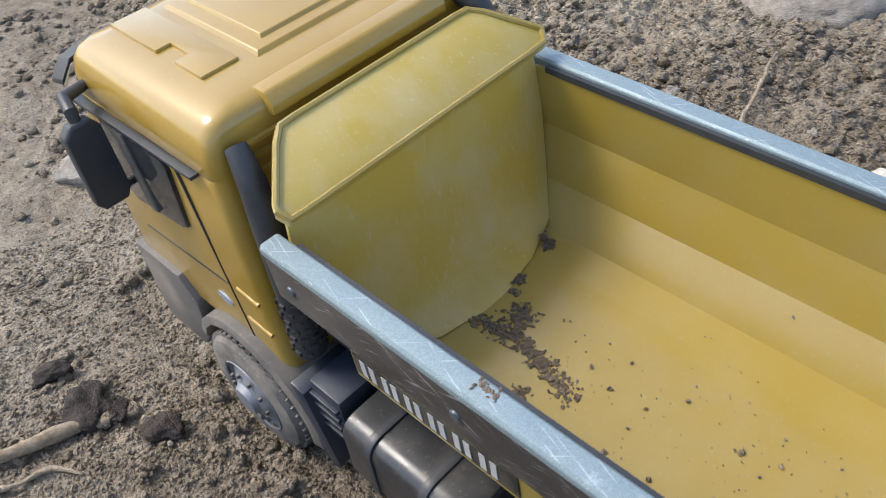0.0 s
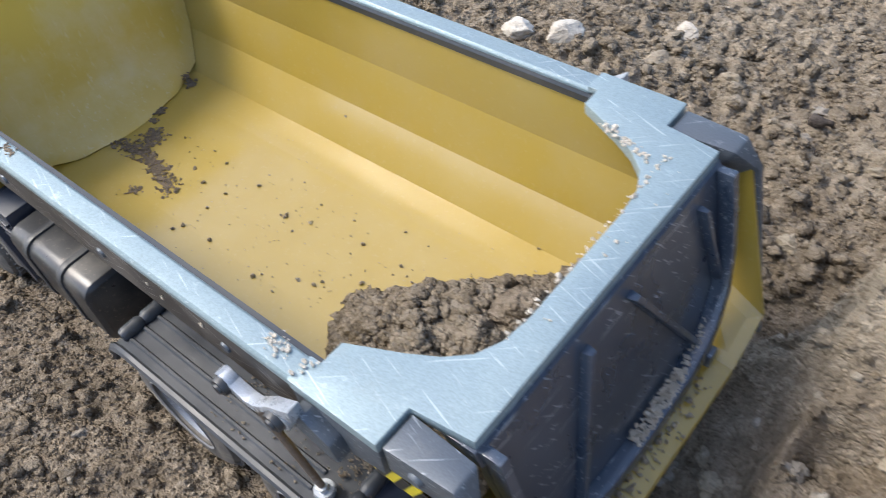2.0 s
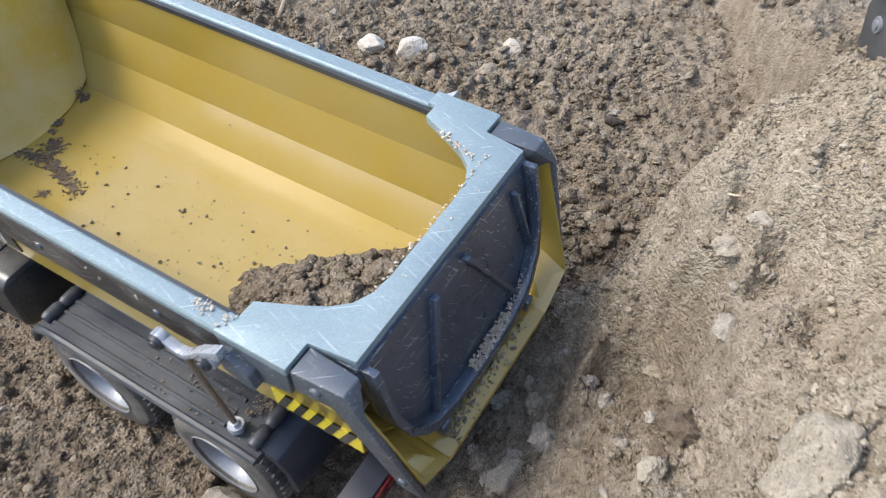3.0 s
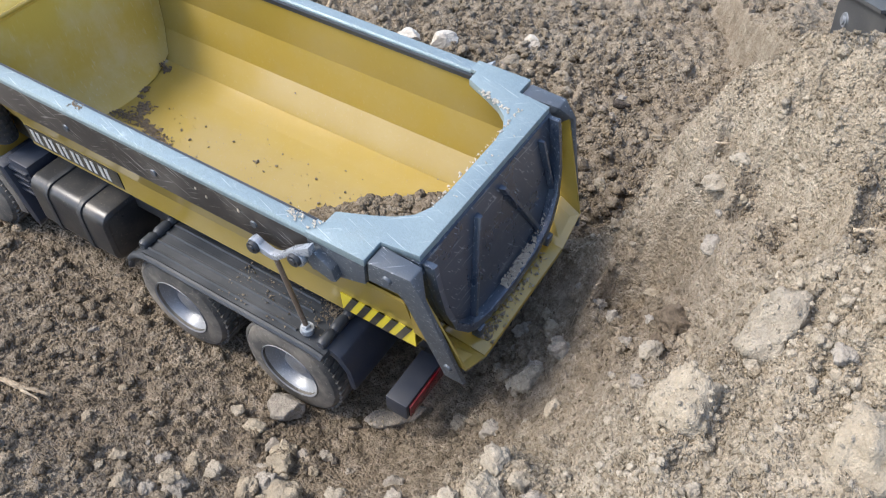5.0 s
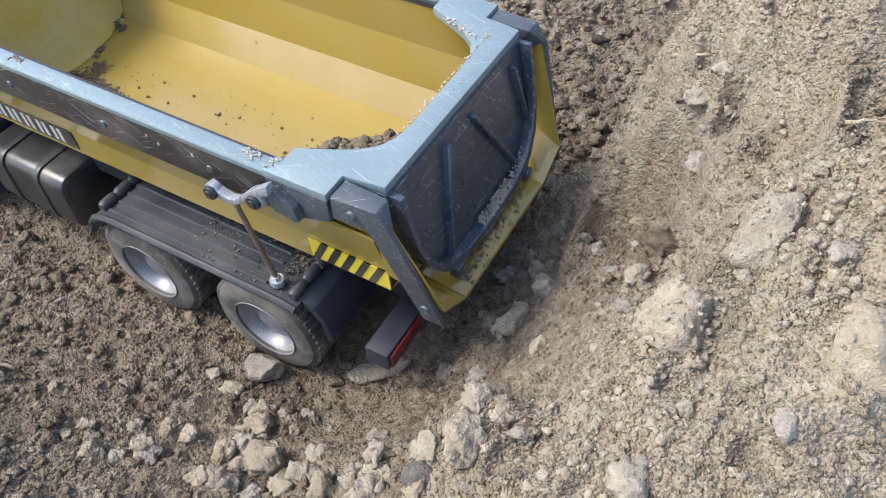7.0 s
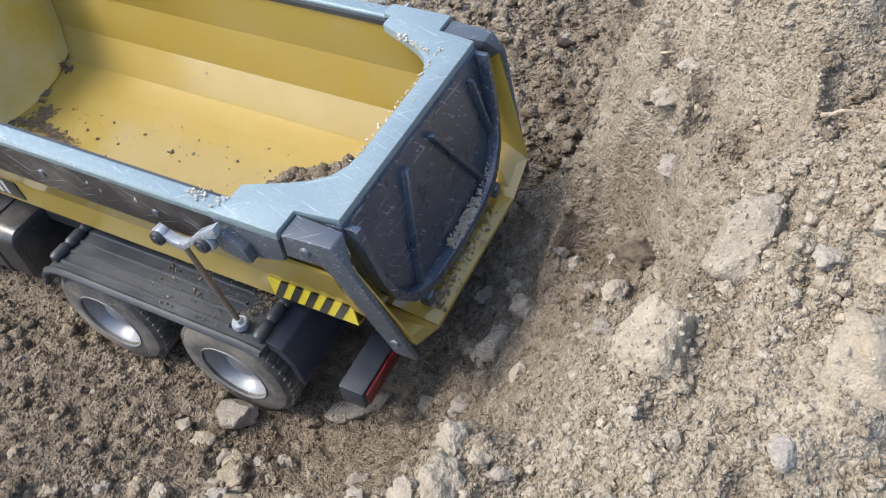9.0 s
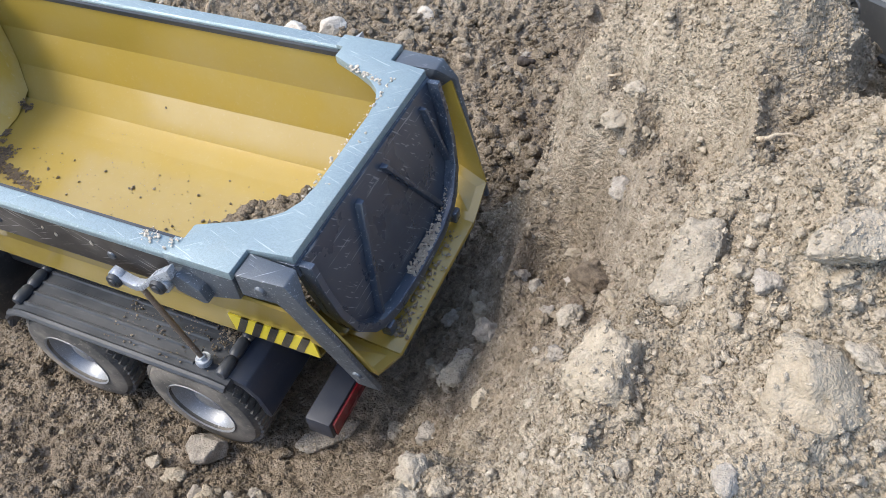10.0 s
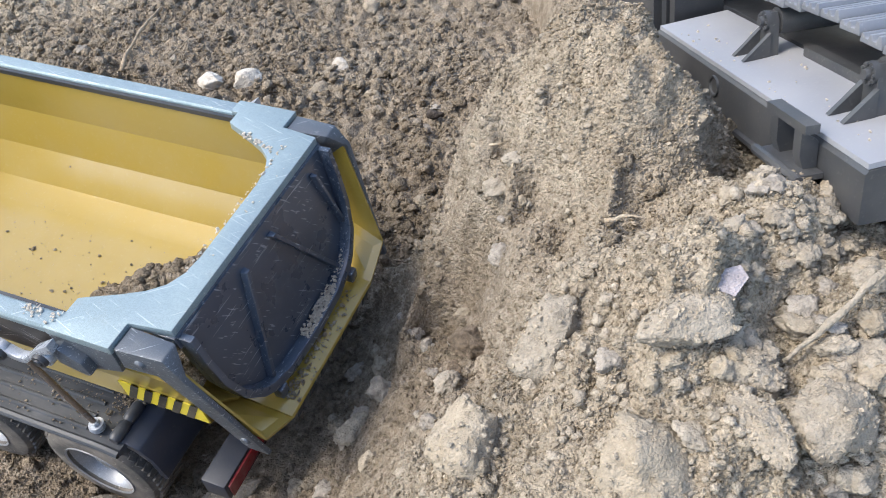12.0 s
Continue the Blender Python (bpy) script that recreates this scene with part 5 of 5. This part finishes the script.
patch = lambda x, y: np.clip(0.55 + 1.6 * value_noise(x, y, 0.06, 11) + 1.2 * value_noise(x, y, 0.02, 12), 0.03, 1)
x, y, u = field(44000, (-1.10, 0.34), (-0.20, 0.60), lambda x, y: patch(x, y) * clear_of_truck(x, y) * (0.45 + 0.55 * ease(y, 0.18, 0.26)) * (1 - 0.7 * ease(-x, 0.42, 0.55) * ease(-y, -0.2, 0.0)), 41)
s_ = (0.0030 + 0.0075 * u**4) * (1 - 0.42 * dryness_less_shade(x, y) * ease(x, 0.05, 0.12))
for name, label, pick, sub in (("soil_clods", "brown crumbling clods of soil scattered over the ground", s_ > 0.0042, 2), ("small_clods", "small brown crumbling clods of soil", s_ <= 0.0042, 1)):
    scatter(name, label, np.stack([x, y, ground_height(x, y) + s_ * 0.08], -1)[pick], s_[pick], (0.55, 0.95), sub, 42, M_clod, np.clip(dryness_less_shade(x, y) + (u - 0.5) * 0.3, 0, 1)[pick])
x, y, u = field(92000, (-0.72, 0.33), (-0.18, 0.52), lambda x, y: clear_of_truck(x, y) * (0.4 + 0.6 * patch(x, y)), 43)
s_ = 0.0014 + 0.0022 * u**2
scatter("soil_crumbs", "fine brown and beige crumbs of soil", np.stack([x, y, ground_height(x, y) + s_ * 0.15], -1), s_, (0.6, 1.0), 1, 44, M_clod, np.clip(dryness_less_shade(x, y) + (u - 0.4) * 0.5, 0, 1))


# soil left in the tipper body: a heap by the tailgate, a crusted trail at the front, loose crumbs
def bed_floor(y):
    a = np.abs(np.asarray(y) - MID)
    return np.interp(a, [0.0, 0.013, 0.036, 0.0565, 0.0722, 0.0816], [0.1283, 0.1285, 0.1289, 0.1302, 0.1495, 0.1765]) + 0.0003


def heap_height(x, y):
    edge_ = -0.132 + 0.9 * np.clip(y - 0.075, 0, 1) + 0.9 * np.clip(0.060 - y, 0, 1) + 0.02 * value_noise(x, y, 0.025, 21)
    k = ease(x, edge_, edge_ + 0.05)
    return k * (0.023 + 0.010 * value_noise(x, y, 0.02, 22) + 0.008 * value_noise(x, y, 0.009, 23)) * ease(y, 0.016, 0.04) * (1 - 0.6 * ease(y, 0.12, 0.16)) + 0.002 * value_noise(x, y, 0.004, 24) * k


hx, hy = np.linspace(-0.145, -0.010, 100), np.linspace(0.026, 0.160, 104)
HX, HY = np.meshgrid(hx, hy, indexing="ij")
HH = heap_height(HX, HY)
HZ = bed_floor(HY) - 0.004 + HH * 1.25
hid = np.arange(HX.size).reshape(HX.shape)
hq = np.stack([hid[:-1, :-1], hid[1:, :-1], hid[1:, 1:], hid[:-1, 1:]], -1).reshape(-1, 4)
hq = hq[(HH.reshape(-1)[hq] > 0.0008).any(1)]
me = mesh_from("soil_heap", np.stack([HX, HY, HZ], -1).reshape(-1, 3).tolist(), hq.tolist(), M_soil, True)
tagged(new("soil_heap", me), "heap of crumbly brown soil left in the tipper body by the tailgate", "soil", kind="stuff")
x, y, u = field(7500, (-0.145, -0.012), (0.034, 0.154), lambda x, y: np.where(heap_height(x, y) > 0.0012, 1.0, 0.0), 51)
s_ = 0.0016 + 0.0055 * u**4
scatter("heap_clods", "crumbly brown clods on the heap in the tipper", np.stack([x, y, bed_floor(y) - 0.004 + heap_height(x, y) * 1.25 + s_ * 0.2], -1), s_, (0.65, 1.0), 2, 52, M_clod, 0.12 + 0.25 * u)
for at, sz, sd in (((-0.044, 0.098, 0.1545), (0.028, 0.026, 0.022), 61), ((-0.030, 0.083, 0.1500), (0.022, 0.020, 0.016), 62), ((-0.075, 0.066, 0.1480), (0.017, 0.015, 0.013), 63)):
    ob = new("earth_clod", rock_mesh("earth_clod", sz, M_clod, sd, 3, 0.16))
    ob.location = at
    tagged(ob, "large round clod of brown earth on the heap in the tipper", "clod", "big clods in the tipper")

r = np.random.RandomState(71)
TRAIL = [(-0.334, 0.076), (-0.320, 0.080), (-0.308, 0.080), (-0.296, 0.078), (-0.283, 0.075), (-0.270, 0.069)]
px, py = [], []
for (xa, ya), (xb, yb), w in zip(TRAIL, TRAIL[1:], (0.005, 0.006, 0.004, 0.005, 0.006)):
    n_ = 95
    a = r.rand(n_)
    px.append(xa + (xb - xa) * a + r.normal(0, w * 0.55, n_)), py.append(ya + (yb - ya) * a + r.normal(0, w * 0.55, n_))
for cx, cy, w, n_ in ((-0.318, 0.093, 0.006, 160), (-0.3355, 0.111, 0.0028, 70), (-0.339, 0.139, 0.0030, 70), (-0.331, 0.103, 0.0020, 25), (-0.290, 0.058, 0.004, 30)):
    px.append(cx + r.normal(0, w * 0.6, n_)), py.append(cy + r.normal(0, w * 0.6, n_))
px, py = np.concatenate(px), np.concatenate(py)
s_ = 0.0010 + 0.0020 * r.rand(len(px)) ** 2
scatter("dried_mud", "dried dark crumbs of mud stuck to the tipper floor", np.stack([px, py, bed_floor(py) + np.clip(-0.3385 - px, 0, 1) * 1.4 + s_ * 0.1], -1), s_, (0.22, 0.45), 1, 72, M_mud, np.full(len(px), 0.05))
n_ = 340
px = -0.300 + 0.285 * r.rand(n_)
py = np.clip(0.080 + r.normal(0, 0.026, n_) - 0.05 * (px + 0.15), 0.028, 0.160)
s_ = 0.0006 + 0.0024 * r.rand(n_) ** 7
scatter("bed_crumbs", "loose crumbs of soil on the tipper floor", np.stack([px, py, bed_floor(py) + s_ * 0.2], -1), s_, (0.5, 0.9), 1, 73, M_clod, 0.1 + 0.5 * r.rand(n_))
# crumbs caught on the tail frame's inner edge, on the gate flange, the lip, the lamps and the mudguard
spots = []
for k in range(70):
    a = r.rand()
    spots.append((-0.0135 - 0.002 * r.rand() + (0.010 if r.rand() < 0.2 else 0) * r.rand(), 0.050 + 0.105 * a**0.8, 0.2165))
for k in range(60):
    a = r.rand()
    spots.append((-0.0180 - 0.028 * a, 0.1490 + 0.010 * a + r.normal(0, 0.0012), 0.2165))
for k in range(40):
    spots.append((-0.0760 + r.normal(0, 0.0030), 0.0075 + r.normal(0, 0.0022), 0.2158))
for k in range(14):
    spots.append((-0.0620 + r.normal(0, 0.0015), 0.0060 + r.normal(0, 0.0020), 0.2170))
spots = np.array(spots)
s_ = 0.0006 + 0.0014 * r.rand(len(spots)) ** 2
scatter("rim_crumbs", "pale crumbs of soil caught on the steel rim", spots, s_, (0.5, 0.9), 1, 74, M_sand, np.full(len(spots), 0.95))
n_ = 650
a = r.rand(n_)
py = 0.085 + 0.062 * a
fz = np.interp(np.abs(py - MID), [0, 0.040, 0.056, 0.067], [0.1328, 0.1345, 0.1415, 0.1545])
off = r.rand(n_)
spots = np.stack([0.0018 + (0.2105 - fz) * 0.175 + 0.0010 + 0.0052 * off, py, fz + 0.0060 * (1 - off) * r.rand(n_)], -1)
s_ = 0.0008 + 0.0012 * r.rand(n_)
scatter("gate_crumbs", "pale sandy crumbs lying in the tailgate flange", spots, s_, (0.6, 1.0), 1, 75, M_sand, np.full(n_, 0.8))
n_ = 210
py = np.clip(0.050 + 0.085 * r.rand(n_) ** 2.0, 0.045, 0.14)
px = 0.0215 + 0.0050 * np.abs(r.normal(0, 0.8, n_))
s_ = 0.0008 + 0.0024 * r.rand(n_) ** 3
scatter("lip_crumbs", "crumbs of grey soil lying on the yellow spout lip", np.stack([np.clip(px, 0.018, 0.031), py, 0.1228 - (px - 0.018) * 0.14 + s_ * 0.3], -1), s_, (0.6, 1.0), 1, 76, M_clod, np.full(n_, 0.65))
n_ = 620
px = np.where(r.rand(n_) < 0.55, -0.072 + r.normal(0, 0.007, n_), -0.150 + 0.060 * r.rand(n_))
py = np.where(px > -0.090, 0.020 + r.normal(0, 0.008, n_), 0.020 + r.normal(0, 0.014, n_))
py = np.clip(py, -0.006, 0.045)
px = np.clip(px, -0.215, -0.060)
s_ = 0.0006 + 0.0015 * r.rand(n_) ** 3
scatter("fender_crumbs", "crumbs of soil lying on the black mudguard", np.stack([px, py, 0.1125 + s_ * 0.3 + np.where(px > -0.085, 0.002 * r.rand(n_), 0)], -1), s_, (0.6, 1.0), 1, 77, M_clod, np.full(n_, 0.3))
n_ = 45
a, b_ = r.rand(n_), r.rand(n_)
cr = [EX @ Vector((-0.06 + 0.19 * p, 0.004 + 0.035 * q, 0.0102 + 0.0028 * q)) for p, q in zip(a, b_ ** 2)]
s_ = 0.0006 + 0.0012 * r.rand(n_) ** 2
scatter("frame_crumbs", "fine crumbs of soil on the excavator frame", np.array([c[:] for c in cr]), s_, (0.6, 1.0), 1, 78, M_sand, np.full(n_, 0.7))

# flakes and scars on the near rail
for k, (x, z, w) in enumerate(((-0.1160, 0.2025, 0.0042), (-0.1420, 0.2000, 0.0030), (-0.1500, 0.2030, 0.0026))):
    ob = new("paint_flake", rock_mesh("paint_flake", (w * 0.5, 0.0012, w), M_sand, 300 + k, 6, 0.1, 2))
    ob.location = (x, 0.0002, z)
    tagged(ob, "pale flake of chipped paint on the rail", "paint flake", "flakes on the rail")
r = np.random.RandomState(90)
spots = np.stack([-0.2570 + r.normal(0, 0.0030, 26), 0.0070 + r.normal(0, 0.0016, 26), np.full(26, 0.2152)], -1)
scatter("rail_scab", "small brown scab of mud on the rail", spots, 0.0008 + 0.0012 * r.rand(26), (0.3, 0.5), 1, 91, M_mud, np.full(26, 0.2))


# ---- dust and grit lying on the big rocks, and pebbly grit over the heap ----
r = np.random.RandomState(91)
spots, grit = [], []
for ob in [o for o in bpy.data.objects if o.get("group", "") == BIG or o.name.startswith("stone_slab")]:
    co = np.array([ob.matrix_world @ v.co for v in ob.data.vertices])
    up = np.array([(ob.matrix_world.to_3x3() @ v.normal).z for v in ob.data.vertices])
    pick = np.nonzero(up > 0.25)[0]
    pick = r.choice(pick, int(len(pick) * 0.40), replace=False)
    spots.append(co[pick] + (r.rand(len(pick), 3) - 0.5) * 0.0012)
if spots:
    spots = np.concatenate(spots)
    s_ = 0.0010 + 0.0020 * r.rand(len(spots))**2
    scatter("rock_grit", "dry beige grit clinging to the rocks", spots, s_, (0.5, 0.9), 1, 92, M_grit, np.full(len(spots), 0.95))
x, y, u = field(9000, (0.09, 0.33), (-0.15, 0.24), lambda x, y: ease(dryness_less_shade(x, y), 0.4, 0.9) * np.clip(0.4 + 1.8 * value_noise(x, y, 0.05, 21), 0.05, 1), 93)
s_ = 0.0018 + 0.0040 * u**3
scatter("heap_grit", "pale rounded grit and pebbles on the dry heap", np.stack([x, y, ground_height(x, y) + s_ * 0.2], -1), s_, (0.65, 1.0), 2, 94, M_grit, np.clip(0.9 + 0.2 * u, 0, 1))
x, y, u = field(60000, (0.05, 0.31), (-0.14, 0.26), lambda x, y: ease(dryness_less_shade(x, y), 0.3, 0.8) * np.clip(0.6 + 1.2 * value_noise(x, y, 0.03, 22), 0.1, 1), 95)
s_ = 0.0011 + 0.0013 * u**2
scatter("heap_grains", "fine dry beige grains covering the heap", np.stack([x, y, ground_height(x, y) + s_ * 0.2], -1), s_, (0.65, 1.0), 1, 96, M_clod, np.clip(0.75 + 0.25 * u, 0, 1))
